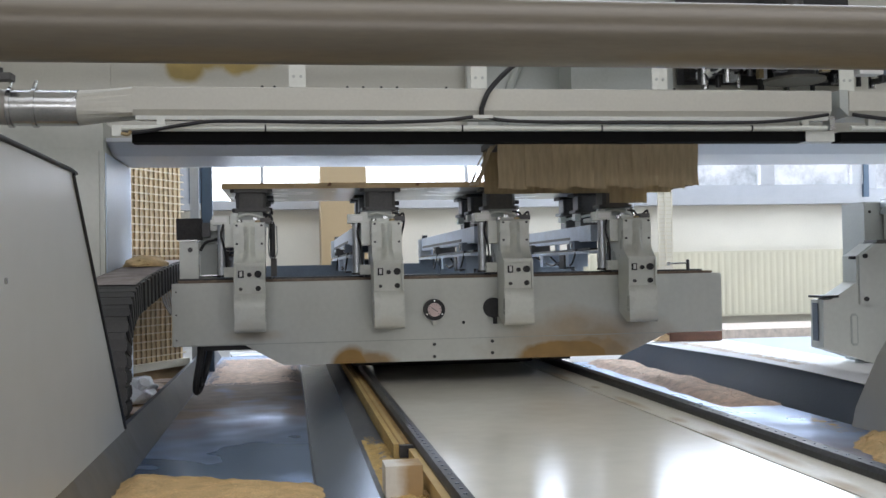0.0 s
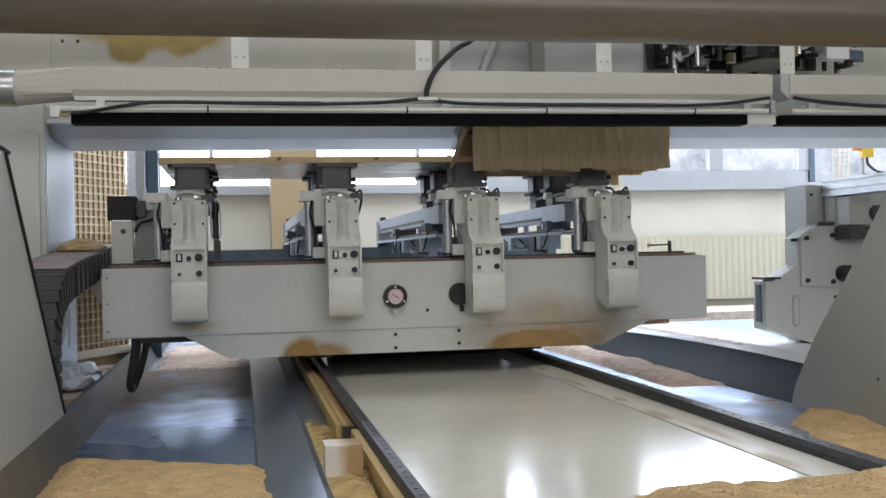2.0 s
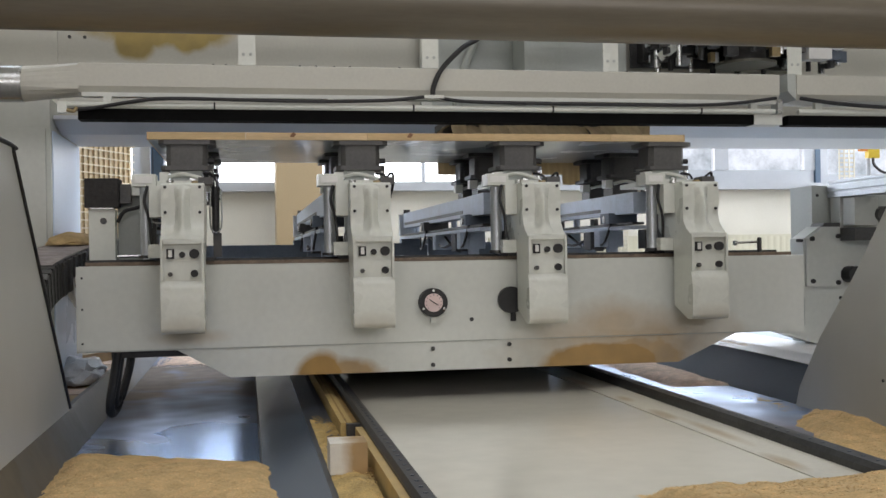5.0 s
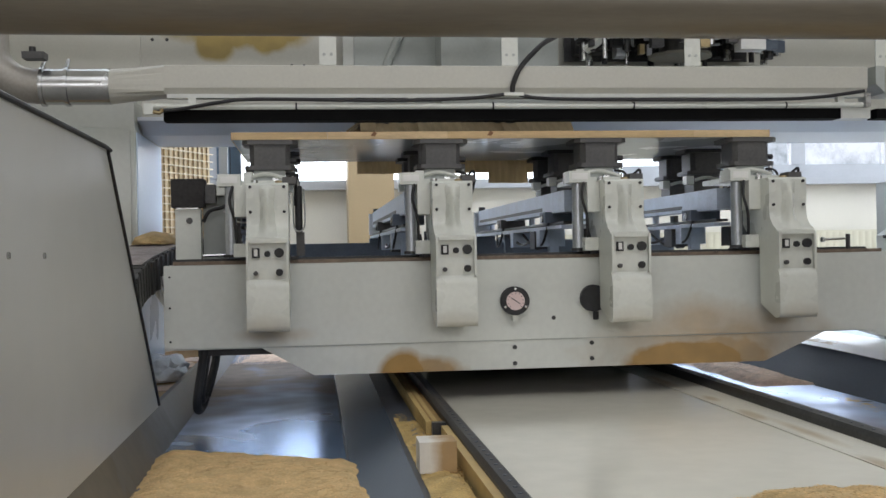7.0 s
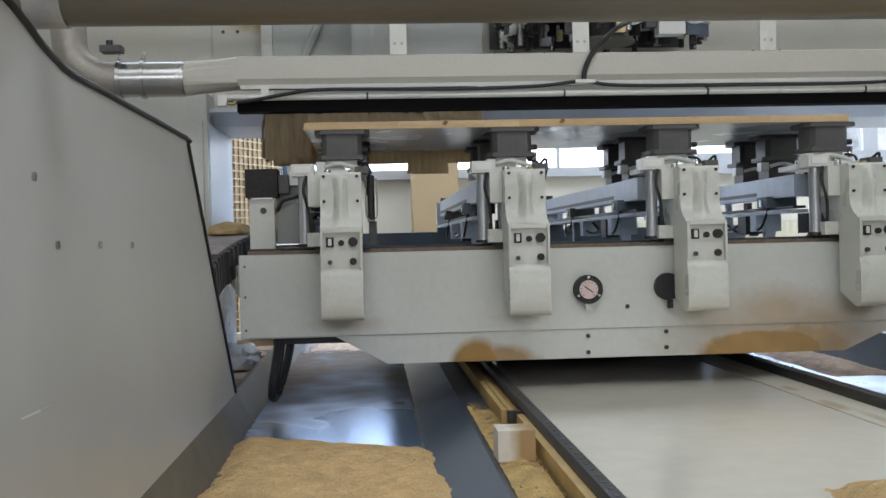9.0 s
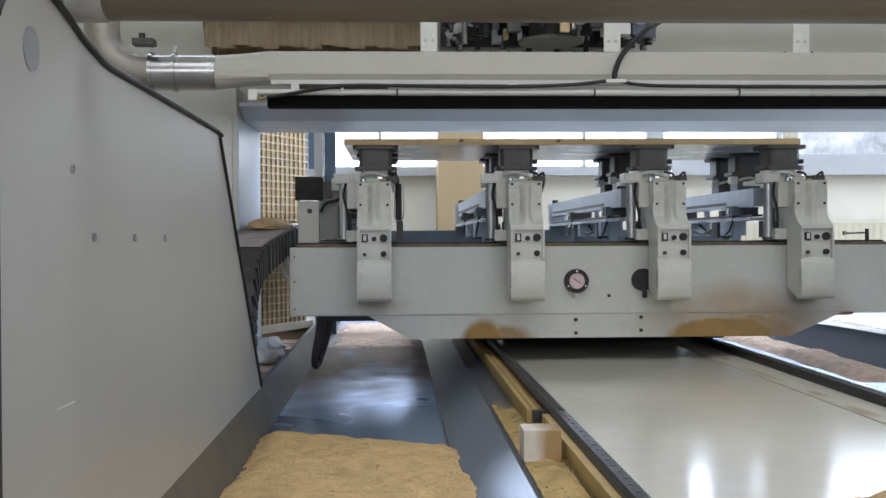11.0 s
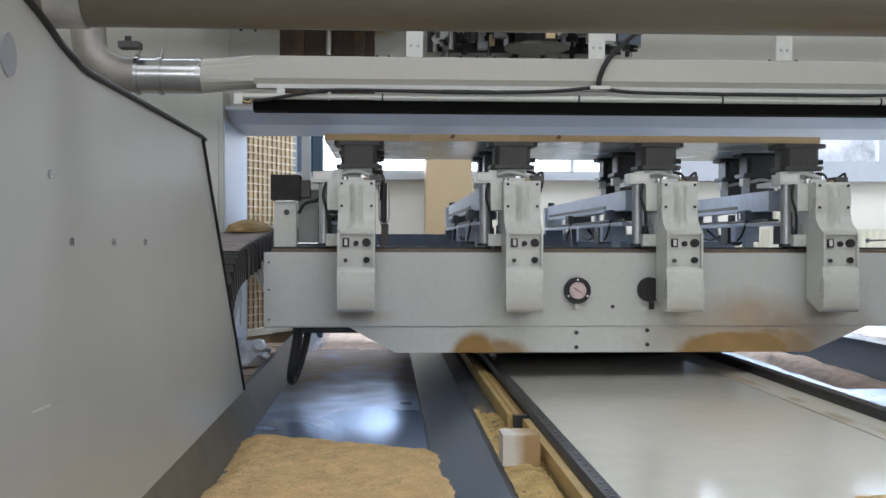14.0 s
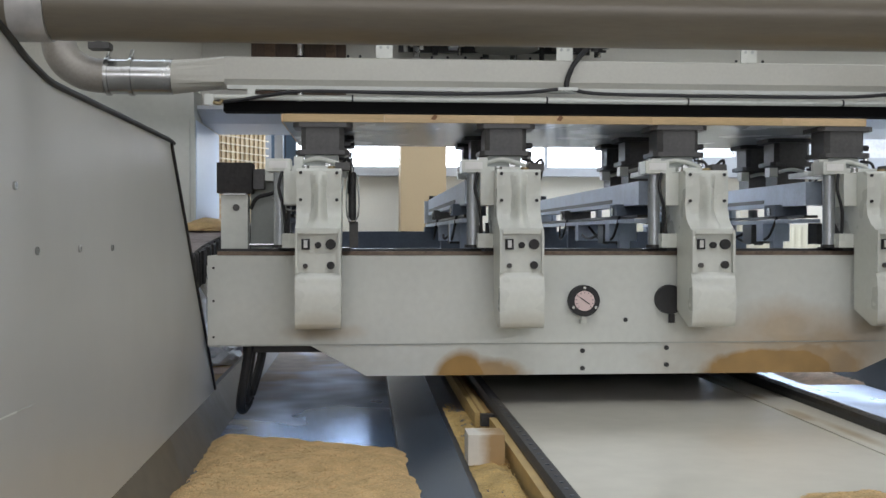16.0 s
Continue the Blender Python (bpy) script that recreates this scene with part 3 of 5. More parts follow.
LEFT = [(1.30, -0.08), (1.30, 0.86), (1.315, 0.915), (1.35, 0.955), (1.40, 0.985), (1.47, 0.99), (1.54, 0.980), (1.605, 0.966), (1.66, 0.952), (1.74, 0.939), (1.815, 0.931), (2.0, 0.931), (2.90, 0.932), (2.922, 0.924), (3.767, 0.118), (3.767, -0.08)]
g = guard("side_guard", -0.60, -0.548, LEFT, "pale grey painted sheet guard with black rubber edge")
edge = LEFT[1:15]
part("rubber_edge", tube([(-0.547, y, z) for y, z in [(1.30, -0.07)] + edge[:-1]], 0.0065, 8, steps=2), M_RUBBER, g, "black rubber edge trim", smooth=True)
part("rubber_edge", tube([(-0.546, 2.925 + 0.842 * k / 12, 0.920 - 0.802 * k / 12) for k in range(13)], 0.006, 8, steps=1), M_RUBBER, g, "thin black rubber edge", smooth=True)
part("rubber_lip", cuboid(-0.556, -0.537, 1.278, 1.2935, -0.05, 0.865), M_RUBBER, g, "black rubber lip", bevel=0.004)
part("round_plug", rod((-0.5495, 1.437, 0.894), (-0.546, 1.437, 0.894), 0.03, 24), mat("plug_grey", (0.30, 0.31, 0.33), 0.5), g, "grey round plug")
part("scratch", prism([(1.53, 0.3965), (1.60, 0.3945), (1.70, 0.3925), (1.70, 0.3935), (1.60, 0.3975), (1.53, 0.3985)], "x", -0.5482, -0.5472), M_CAST, g, "pale scratch in the paint")
for y, z in ((1.609, 0.745), (1.718, 0.643), (1.978, 0.643), (2.234, 0.642)):
    part("screw", rod((-0.549, y, z), (-0.544, y, z), 0.007, 12), M_STEEL, g)
RIGHT = [(1.30, -0.068), (1.30, 0.92), (2.33, 0.936), (3.133, 0.872), (3.202, 0.769), (3.408, 0.528), (3.643, 0.288), (3.80, 0.08), (3.83, 0.004), (3.70, 0.004)]
g = guard("side_guard", 2.19, 2.214, RIGHT, "pale grey painted sheet guard with sloping edge")
for y, z in ((3.05, 0.38), (3.24, 0.17), (2.88, 0.69)):
    part("screw", rod((2.186, y, z), (2.191, y, z), 0.006, 12), M_STEEL, g)

# ---- large duct across the front ----
duct = thing("front_duct", "grey-brown painted suction duct across the machine", "duct")
part("pipe", rod((-0.504, 1.66, 1.032), (4.2, 1.66, 1.032), 0.054, 40), M_PIPE, duct, smooth=True)
part("collar", rod((-0.56, 1.66, 1.032), (-0.505, 1.66, 1.032), 0.057, 40), mat("collar_grey", (0.45, 0.44, 0.42), 0.4, 0.3), duct, "pale grey collar", smooth=True)
part("end_pipe", rod((-0.90, 1.66, 1.032), (-0.561, 1.66, 1.032), 0.052, 40), M_PIPE, duct, smooth=True)
part("pipe_bracket", cuboid(3.9, 3.95, 1.6, 1.72, -0.08, 0.99), M_PAINT, duct)

# ---- portal ----
portal = thing("portal", "pale grey machine portal with resin-stained fascia", "machine frame")
part("crossbeam", cuboid(-2.0, 4.9, 5.25, 5.80, 1.235, 2.6), M_FASCIA, portal, bevel=0.006)
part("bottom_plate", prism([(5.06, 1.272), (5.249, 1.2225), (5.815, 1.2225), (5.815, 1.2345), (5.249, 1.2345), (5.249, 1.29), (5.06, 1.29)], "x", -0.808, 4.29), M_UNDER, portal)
part("left_leg", cuboid(-2.0, -0.81, 5.0, 5.82, -0.08, 1.234), M_PAINT, portal, bevel=0.006)
part("leg_cover", cuboid(-2.0, -0.83, 4.98, 4.998, 0.30, 1.22), M_PAINT, portal, bevel=0.003)
part("upper_cover", cuboid(-2.0, -0.815, 5.235, 5.249, 1.236, 2.6), M_WARM, portal, bevel=0.004)
part("leg_head", cuboid(-2.0, -0.812, 5.0, 5.234, 1.2345, 1.36), M_PAINT, portal, bevel=0.004)
# panel added over the leg face, its colour holding the blue-white daylight
part("leg_light_panel", cuboid(-0.8095, -0.8045, 5.03, 5.80, -0.05, 1.215), mat("leg_daylight_blue", (0.68, 0.79, 0.93), 0.3, scale=2, var=0.05), portal, "pale glossy inner leg panel tinted with blue daylight", bevel=0.002)
part("right_leg", cuboid(4.3, 4.9, 5.0, 5.82, -0.08, 1.234), M_PAINT, portal, bevel=0.006)
for x in (-0.09, -0.03, 0.33, 0.41, 0.50, 0.58, 0.83, 1.9, 1.97, 2.04):
    part("bolt", rod((x, 5.243, 1.565), (x, 5.25, 1.565), 0.007, 10), M_DARKSTEEL, portal)
for x in (-0.76, -0.69):
    part("bolt", rod((x, 5.243, 1.69), (x, 5.25, 1.69), 0.008, 10), M_DARKSTEEL, portal)

bar = thing("suction_bar", "long pale grey suction duct bar with cable and slot", "duct")
SY = 4.15
part("channel", prism([(SY, 1.285), (SY - 0.004, 1.37), (SY + 0.02, 1.376), (SY + 0.16, 1.376), (SY + 0.16, 1.262), (SY + 0.015, 1.262)], "x", -0.56, 2.315), M_WARM, bar, bevel=0.003)
bm = bmesh.new()
loop0 = [bm.verts.new((-0.77, SY + 0.075 + 0.068 * math.cos(a), 1.30 + 0.068 * math.sin(a))) for a in [math.pi * 2 * k / 24 for k in range(24)]]


def on_rect(a, w, h):
    c, s = math.cos(a), math.sin(a)
    k = 1 / max(abs(c) / w, abs(s) / h)
    return k * c, k * s


loop1 = [bm.verts.new((-0.56, SY + 0.078 + on_rect(a, 0.08, 0.057)[0], 1.319 + on_rect(a, 0.08, 0.057)[1])) for a in [math.pi * 2 * k / 24 for k in range(24)]]
for k in range(24):
    bm.faces.new((loop0[k], loop0[(k + 1) % 24], loop1[(k + 1) % 24], loop1[k]))
part("transition", bm, M_WARM, bar)
part("coupling", rod((-1.03, SY + 0.075, 1.30), (-0.771, SY + 0.075, 1.30), 0.070, 32), M_STEEL, bar, "galvanised pipe coupling", smooth=True)
for x in (-1.03, -0.94):
    part("clamp_ring", rod((x, SY + 0.075, 1.30), (x + 0.014, SY + 0.075, 1.30), 0.077, 32), M_STEEL, bar, smooth=True)
    part("clamp_bolt", rod((x + 0.007, SY + 0.05, 1.37), (x + 0.007, SY + 0.09, 1.405), 0.008, 10), M_STEEL, bar)
part("elbow", tube([(-1.03, SY + 0.075, 1.30), (-1.12, SY + 0.075, 1.315), (-1.20, SY + 0.075, 1.38), (-1.22, SY + 0.075, 1.50), (-1.22, SY + 0.075, 1.8)], 0.068, 24), mat("elbow_grey", (0.36, 0.34, 0.30), 0.45, 0.4), bar, "dull metal elbow", smooth=True)
part("valve_block", cuboid(-1.08, -1.0, 4.13, 4.2, 1.395, 1.42), M_GREY, bar, bevel=0.006)
part("valve_knob", rod((-1.045, 4.15, 1.42), (-1.045, 4.15, 1.44), 0.013, 12), M_DARKSTEEL, bar, smooth=True)
part("lip", cuboid(-0.55, 2.30, SY + 0.004, SY + 0.05, 1.246, 1.2615), M_PAINT, bar, bevel=0.002)
part("rod", rod((-0.62, SY, 1.213), (2.29, SY, 1.213), 0.0115, 14), M_CAST, bar, "pale round rod under the channel", smooth=True)
for x in (-0.47, 0.38, 1.30, 2.18):
    part("rod_clip", cuboid(x, x + 0.03, SY - 0.004, SY + 0.02, 1.21, 1.246), M_CAST, bar, bevel=0.003)
for x in (-0.06, 0.72, 1.3, 1.95):
    part("tie", rod((x, SY, 1.213), (x + 0.007, SY, 1.213), 0.0135, 14), M_RUBBER, bar)
part("slot_dark_strip", cuboid(-0.565, 2.20, SY + 0.01, SY + 0.09, 1.158, 1.201), M_BLACK, bar, "black strip standing for the dark open slot")
part("slot_frame", cuboid(2.201, 2.33, SY + 0.008, SY + 0.09, 1.158, 1.201), M_PAINT, bar)
part("cable", tube([(-0.61, SY - 0.01, 1.19), (-0.5, SY - 0.012, 1.20), (-0.35, SY - 0.02, 1.225), (-0.2, SY - 0.02, 1.237), (0.3, SY - 0.018, 1.232), (0.62, SY - 0.018, 1.24), (0.80, SY - 0.02, 1.256), (0.95, SY - 0.018, 1.238), (1.5, SY - 0.018, 1.233), (2.0, SY - 0.018, 1.237), (2.29, SY - 0.02, 1.268)], 0.0072), M_RUBBER, bar, "black cable tied along the bar", smooth=True)
part("t_piece", cuboid(0.765, 0.845, SY - 0.030, SY - 0.008, 1.249, 1.262), M_CAST, bar, bevel=0.004)
part("hose", tube([(0.80, SY - 0.02, 1.262), (0.805, SY - 0.022, 1.30), (0.84, SY - 0.02, 1.37), (0.93, SY, 1.46), (1.02, SY + 0.1, 1.52), (1.08, SY + 0.25, 1.60)], 0.0105), M_RUBBER, bar, "black hose", smooth=True)
part("end_fitting", cuboid(-0.635, -0.60, SY - 0.02, SY + 0.01, 1.18, 1.222), M_CAST, bar, bevel=0.004)
part("hook", tube([(-0.60, SY - 0.02, 1.19), (-0.575, SY - 0.022, 1.185), (-0.565, SY - 0.02, 1.20)], 0.007), M_BRASS, bar, smooth=True)
part("end_bracket", cuboid(2.30, 2.322, SY - 0.012, SY + 0.05, 1.205, 1.262), M_STEEL, bar, bevel=0.004)
for x in (0.07, 0.80, 1.565, 2.40):
    h = part("hanger", prism([(x - 0.033, 1.377), (x + 0.033, 1.377), (x + 0.033, 1.64), (x - 0.033, 1.64)], "y", SY + 0.02, SY + 0.028), M_CAST, bar, bevel=0.002)
    part("hanger_arm", cuboid(x - 0.033, x + 0.033, SY + 0.0285, 4.64, 1.61, 1.64), M_CAST, bar)
    for q in (-0.014, 0.014):
        part("rivet", rod((x + q, SY + 0.017, 1.42), (x + q, SY + 0.02, 1.42), 0.006, 10), M_COVER, bar)
part("support_rail", cuboid(-2.0, 4.2, 4.60, 4.64, 1.641, 1.70), M_CAST, bar)
for x in (-1.9, 4.1):
    part("support_strut", cuboid(x, x + 0.06, 4.641, 5.249, 1.641, 1.70), M_CAST, bar)
bar2 = thing("suction_bar", "short pale grey suction duct bar beyond the gap", "duct")
part("channel", prism([(SY - 0.02, 1.285), (SY - 0.022, 1.368), (SY + 0.02, 1.374), (SY + 0.18, 1.374), (SY + 0.18, 1.262), (SY, 1.262)], "x", 2.385, 4.1), M_WARM, bar2, bevel=0.003)
part("end_cap", prism([(2.345, 1.30), (2.384, 1.262), (2.384, 1.374), (2.345, 1.374)], "y", SY - 0.015, SY + 0.17), M_COVER, bar2, bevel=0.003)
part("rod", rod((2.40, SY, 1.213), (4.1, SY, 1.213), 0.0115, 14), M_CAST, bar2, smooth=True)
part("slot_dark_strip", cuboid(2.36, 4.1, SY + 0.01, SY + 0.09, 1.158, 1.199), M_BLACK, bar2, "black strip standing for the dark open slot")
part("cable", tube([(2.40, SY - 0.022, 1.268), (2.6, SY - 0.024, 1.245), (2.9, SY - 0.024, 1.232), (3.6, SY - 0.024, 1.23)], 0.0085), M_RUBBER, bar2, smooth=True)
part("rod_clip", cuboid(2.48, 2.51, SY - 0.004, SY + 0.02, 1.21, 1.262), M_CAST, bar2, bevel=0.003)
part("hanger_arm", cuboid(3.9, 3.97, SY + 0.10, 4.6, 1.3745, 1.64), M_CAST, bar2)

# ---- carriage with cover, hood and tool carousel ----
HW, HF, HR, HZ = 0.95, 4.68, 5.04, 1.215
carriage = thing("carriage", "grey-green cover of the spindle carriage", "machine carriage")
# thin flat sheet in dark brown, set where a recess would be
part("recess", cuboid(0.33, 0.80, 5.243, 5.2485, 1.30, 1.95), mat("recess_brown", (0.10, 0.065, 0.042), 0.6, scale=6, var=0.3, stretch=(4, 1, 0.4)), carriage, "dark brown sheet in place of a recess behind the cover")
part("spindle", rod((0.575, 5.220, 1.32), (0.575, 5.220, 1.95), 0.020, 16), M_STEEL, carriage, "bright steel spindle", smooth=True)
part("spindle_collar", rod((0.575, 5.220, 1.50), (0.575, 5.220, 1.56), 0.022, 16, 0.0215), M_DARKSTEEL, carriage, smooth=True)
for x in (0.40, 0.70):
    part("bellows", cuboid(x, x + 0.05, 5.205, 5.2425, 1.30, 1.95), mat("bellows_brown", (0.16, 0.10, 0.06), 0.7, scale=14, var=0.3), carriage, bevel=0.006)
cover = part("cover", cuboid(0.0, 1.02, 5.150, 5.192, 1.30, 2.5), M_COVER, carriage, bevel=0.006)
part("edge_post", cuboid(-0.055, -0.002, 5.145, 5.192, 1.30, 2.5), M_PAINT, cover, bevel=0.004)
part("cover_hose", tube([(0.12, 5.125, 1.35), (0.16, 5.12, 1.55), (0.26, 5.125, 1.8), (0.3, 5.125, 2.1)], 0.022), M_COVER, cover, smooth=True)

carousel = thing("tool_carousel", "dark tool carousel with hanging spindle tools", "tool changer")
bm = bmesh.new()
bmesh.ops.create_circle(bm, segments=48, radius=0.34, cap_ends=True)
bmesh.ops.solidify(bm, geom=bm.faces[:], thickness=0.012)
bmesh.ops.translate(bm, verts=bm.verts, vec=(0, 0, 0.10))
part("disc", bm, M_DARKSTEEL, carousel)
bm = bmesh.new()
for k in range(48):
    a, b = 2 * math.pi * k / 48, 2 * math.pi * (k + 1) / 48
    rod((0.40 * math.cos(a), 0.26 * math.sin(a), 0.05), (0.40 * math.cos(b), 0.26 * math.sin(b), 0.05), 0.006, 6, bm=bm)
part("ring", bm, M_SHEET, carousel, "pale blue ring", smooth=True)
rnd = random.Random(4)
for k in range(22):
    a = 2 * math.pi * k / 22
    r1, r2 = 0.47 + 0.03 * rnd.random(), 0.23
    x, y = r1 * math.cos(a), r2 * math.sin(a)
    tool = part("tool", rod((x, y, 0.02), (x, y, 0.085), 0.026 + 0.008 * rnd.random(), 12), (M_GREY, M_ALU, M_DARKSTEEL, M_RUBBER)[k % 4], carousel)
    part("gripper", cuboid(x - 0.034, x + 0.034, y - 0.02, y + 0.02, 0.045, 0.075), (M_RUBBER, M_SHEET, M_GREY)[k % 3], tool)
    part("cutter", rod((x, y, -0.02 - 0.06 * rnd.random()), (x, y, 0.0195), 0.011 + 0.008 * rnd.random(), 10), (M_DARKSTEEL, M_STEEL)[k % 2], tool)
part("hub", rod((0, 0, -0.04), (0, 0, 0.099), 0.10, 24), M_GREY, carousel, smooth=True)
part("hub_flange", rod((0, 0, -0.055), (0, 0, -0.041), 0.15, 24), mat("cast_brown", (0.22, 0.21, 0.17), 0.6), carousel)
part("axle", rod((0, 0, 0.112), (0, 0, 0.9), 0.05, 16), M_GREY, carousel)
part("arm", tube([(-0.48, -0.05, -0.03), (-0.36, -0.12, 0.06), (-0.25, -0.1, 0.16), (-0.2, 0.0, 0.3)], 0.022), M_CAST, carousel, smooth=True)
part("back_plate", cuboid(-0.50, 0.46, 0.285, 0.30, -0.02, 0.9), M_DARKSTEEL, carousel)
for k in range(9):
    x = -0.44 + 0.105 * k + 0.02 * rnd.random()
    part("holder", cuboid(x - 0.03, x + 0.03, 0.20, 0.284, -0.01 + 0.05 * rnd.random(), 0.10 + 0.04 * rnd.random()), (M_DARKSTEEL, M_GREY, M_SHEET, M_RUBBER)[k % 4], carousel, bevel=0.005)
part("mount", cuboid(-0.12, 0.12, -0.06, 0.33, 0.66, 0.9), M_PAINT, carousel)
for k in range(46):
    x, y, z = rnd.uniform(-0.5, 0.5), rnd.uniform(-0.26, 0.2), rnd.uniform(-0.03, 0.14)
    a, b, c = rnd.uniform(0.008, 0.03), rnd.uniform(0.008, 0.025), rnd.uniform(0.008, 0.03)
    part("fitting", cuboid(x - a, x + a, y - b, y + b, z - c, z + c), (M_DARKSTEEL, M_RUBBER, M_GREY, M_REAR, M_SHEET, M_DARKSTEEL, M_BRASS)[k % 7], carousel, bevel=0.003)
part("white_box", cuboid(0.20, 0.32, -0.26, -0.18, -0.06, 0.07), M_WHITE, carousel, bevel=0.008)
for k in range(6):
    x = -0.4 + 0.14 * k
    part("hose", tube([(x, -0.15, 0.10), (x + 0.05, -0.22, 0.0), (x + 0.13, -0.2, 0.02), (x + 0.18, -0.1, 0.12)], 0.006), (M_RUBBER, M_SHEET)[k % 2], carousel, smooth=True)

hood = thing("suction_hood", "brown fringed suction hood with hanging flaps", "hood")
part("frame", cuboid(-0.01, HW + 0.01, 0.0, HR - HF, 0.0, 0.03), M_GREY, hood, bevel=0.004)
part("mast", cuboid(HW / 2 - 0.09, HW / 2 + 0.09, 0.12, 0.34, 0.031, 1.0), M_COVER, hood)
NSTRIP, SLEN = 15, 0.205
SW = HW / NSTRIP


def flap(w, length, seed):
    """A hanging felt flap, slightly bowed, hinged on its top edge."""
    bm = bmesh.new()
    rows = []
    for j in range(7):
        z = -length * j / 6
        bow = 0.006 * math.sin(j / 6 * 3.0 + seed) + 0.004 * math.sin(seed * 2.3 + j)
        rows.append([bm.verts.new((x, bow + 0.004 * math.cos(i * 1.4 + seed), z)) for i, x in enumerate([w * q / 4 for q in range(5)])])
    for a, b in zip(rows, rows[1:]):
        for i in range(4):
            bm.faces.new((a[i], a[i + 1], b[i + 1], b[i]))
    bmesh.ops.solidify(bm, geom=bm.faces[:], thickness=0.004)
    return bm


FLAPS, SIDES = [], []
for i in range(NSTRIP):
    f = part("front_flap", flap(SW * 1.12, SLEN + 0.008 * math.sin(i * 2.1), i * 0.9), M_FLAP, hood, smooth=True)
    f.location = (i * SW, 0.004 * (i % 2), 0)
    FLAPS.append((f, i * SW, 0.004 * (i % 2)))
for i in range(NSTRIP):
    f = part("rear_flap", flap(SW * 1.12, SLEN + (0.05 if i in (10, 11, 12) else 0.0), i * 1.3 + 2), M_FLAP, hood, smooth=True)
    f.location = (i * SW, HR - HF, 0)
for x in (0.0, HW):
    for j in range(6):
        f = part("side_flap", flap(0.058, SLEN - 0.012, j * 1.1 + x), M_FLAP, hood, smooth=True)
        f.matrix_basis = pose(x, 0.02 + j * 0.052, 0, 0, 0, 90)
        if x == 0:
            SIDES.append((f, 0.02 + j * 0.052))

# ---- drag chain ----
M_CHAIN = mat("chain_plastic", (0.036, 0.035, 0.034), 0.5, scale=10, var=0.25)
chain = thing("drag_chain", "dark grey drag chain dusted with wood chips", "drag chain")
CX0, CX1 = -0.80, -0.575
knots = [Vector(p) for p in ((6.3, 0.672), (5.8, 0.663), (5.3, 0.648), (4.8, 0.626), (4.3, 0.594), (3.85, 0.560), (3.60, 0.52), (3.46, 0.44), (3.415, 0.32), (3.41, 0.12), (3.41, -0.03))]
dense = []
for i in range(len(knots) - 1):
    p0, p1, p2, p3 = knots[max(i - 1, 0)], knots[i], knots[i + 1], knots[min(i + 2, len(knots) - 1)]
    for k in range(30):
        t = k / 30
        dense.append(0.5 * (2 * p1 + (p2 - p0) * t + (2 * p0 - 5 * p1 + 4 * p2 - p3) * t * t + (3 * p1 - p0 - 3 * p2 + p3) * t ** 3))
path, gone = [], 0.0
for p, q in zip(dense, dense[1:]):
    gone += (q - p).length
    if gone >= (0.118 if q.x > 3.8 else 0.052):
        gone = 0.0
        path.append((q.x, q.y, math.atan2(q.y - p.y, q.x - p.x)))
PROTO = {}
for y, z, a in path:
    half = 0.052 if y > 3.8 else 0.022
    if half not in PROTO:
        o = part("link", cuboid(CX0, CX1, -half, half, -0.0628, 0.0628), M_CHAIN, chain, bevel=0.004)
        PROTO[half] = o, part("side_plate", cuboid(CX1 - 0.004, CX1 + (0.010 if half > 0.03 else 0.003), -0.55 * half, 0.6 * half, -0.058, 0.058), M_CHAIN, o, bevel=0.002)
    else:
        o, r = PROTO[half][0].copy(), PROTO[half][1].copy()
        scene.collection.objects.link(o)
        scene.collection.objects.link(r)
        r.parent = o
    o.matrix_basis = pose(0, y, z, math.degrees(a), 0, 0)
trace = [(q.x, q.y, math.atan2(q.y - p.y, q.x - p.x)) for p, q in zip(dense[::5], dense[5::5])]
liner, h = bmesh.new(), 0.062
rings = [[liner.verts.new((x, y + k * h * math.sin(a), z - k * h * math.cos(a))) for x, k in ((CX0 + 0.004, 1), (CX1 - 0.006, 1), (CX1 - 0.006, -1), (CX0 + 0.004, -1))] for y, z, a in trace]
for p, q in zip(rings, rings[1:]):
    for k in range(4):
        liner.faces.new((p[k], p[(k + 1) % 4], q[(k + 1) % 4], q[k]))
part("liner", liner, M_CHAIN, chain)
part("foot", cuboid(CX0, CX1, 3.34, 3.48, -0.078, -0.05), M_DARKSTEEL, chain)
film_bm = bmesh.new()
rings = [[film_bm.verts.new((CX0 + 0.01 + 0.205 * k / 5, y - u * math.sin(a), z + u * math.cos(a))) for k, u in ((0, -0.0655), (1, -0.0668), (2, -0.0675), (3, -0.067), (4, -0.0665), (5, -0.0655))] for y, z, a in trace if y > 3.7]
for p, q in zip(rings, rings[1:]):
    for k in range(5):
        film_bm.faces.new((p[k], p[k + 1], q[k + 1], q[k]))
tagged(part("dust_film", film_bm, mat("grey_dust", (0.36, 0.32, 0.31), 0.9, scale=9, var=0.3, grain=90, bump=0.2), chain, smooth=True), "grey dust on top of the chain", "", "", "stuff")
loaf = bmesh.new()
bmesh.ops.create_icosphere(loaf, subdivisions=4, radius=1.0)
for v in loaf.verts:
    k = 1 + 0.10 * noise.noise(v.co * 2.2) + 0.05 * noise.noise(v.co * 7)
    v.co = Vector((-0.69 + 0.104 * v.co.x * k, 4.82 + 0.26 * v.co.y * k, 0.694 + 0.050 * max(v.co.z, -0.15) * k))
tagged(part("chip_dust", loaf, M_CHIPS, chain, smooth=True), "yellow wood chips lying on the chain", "", "", "stuff")


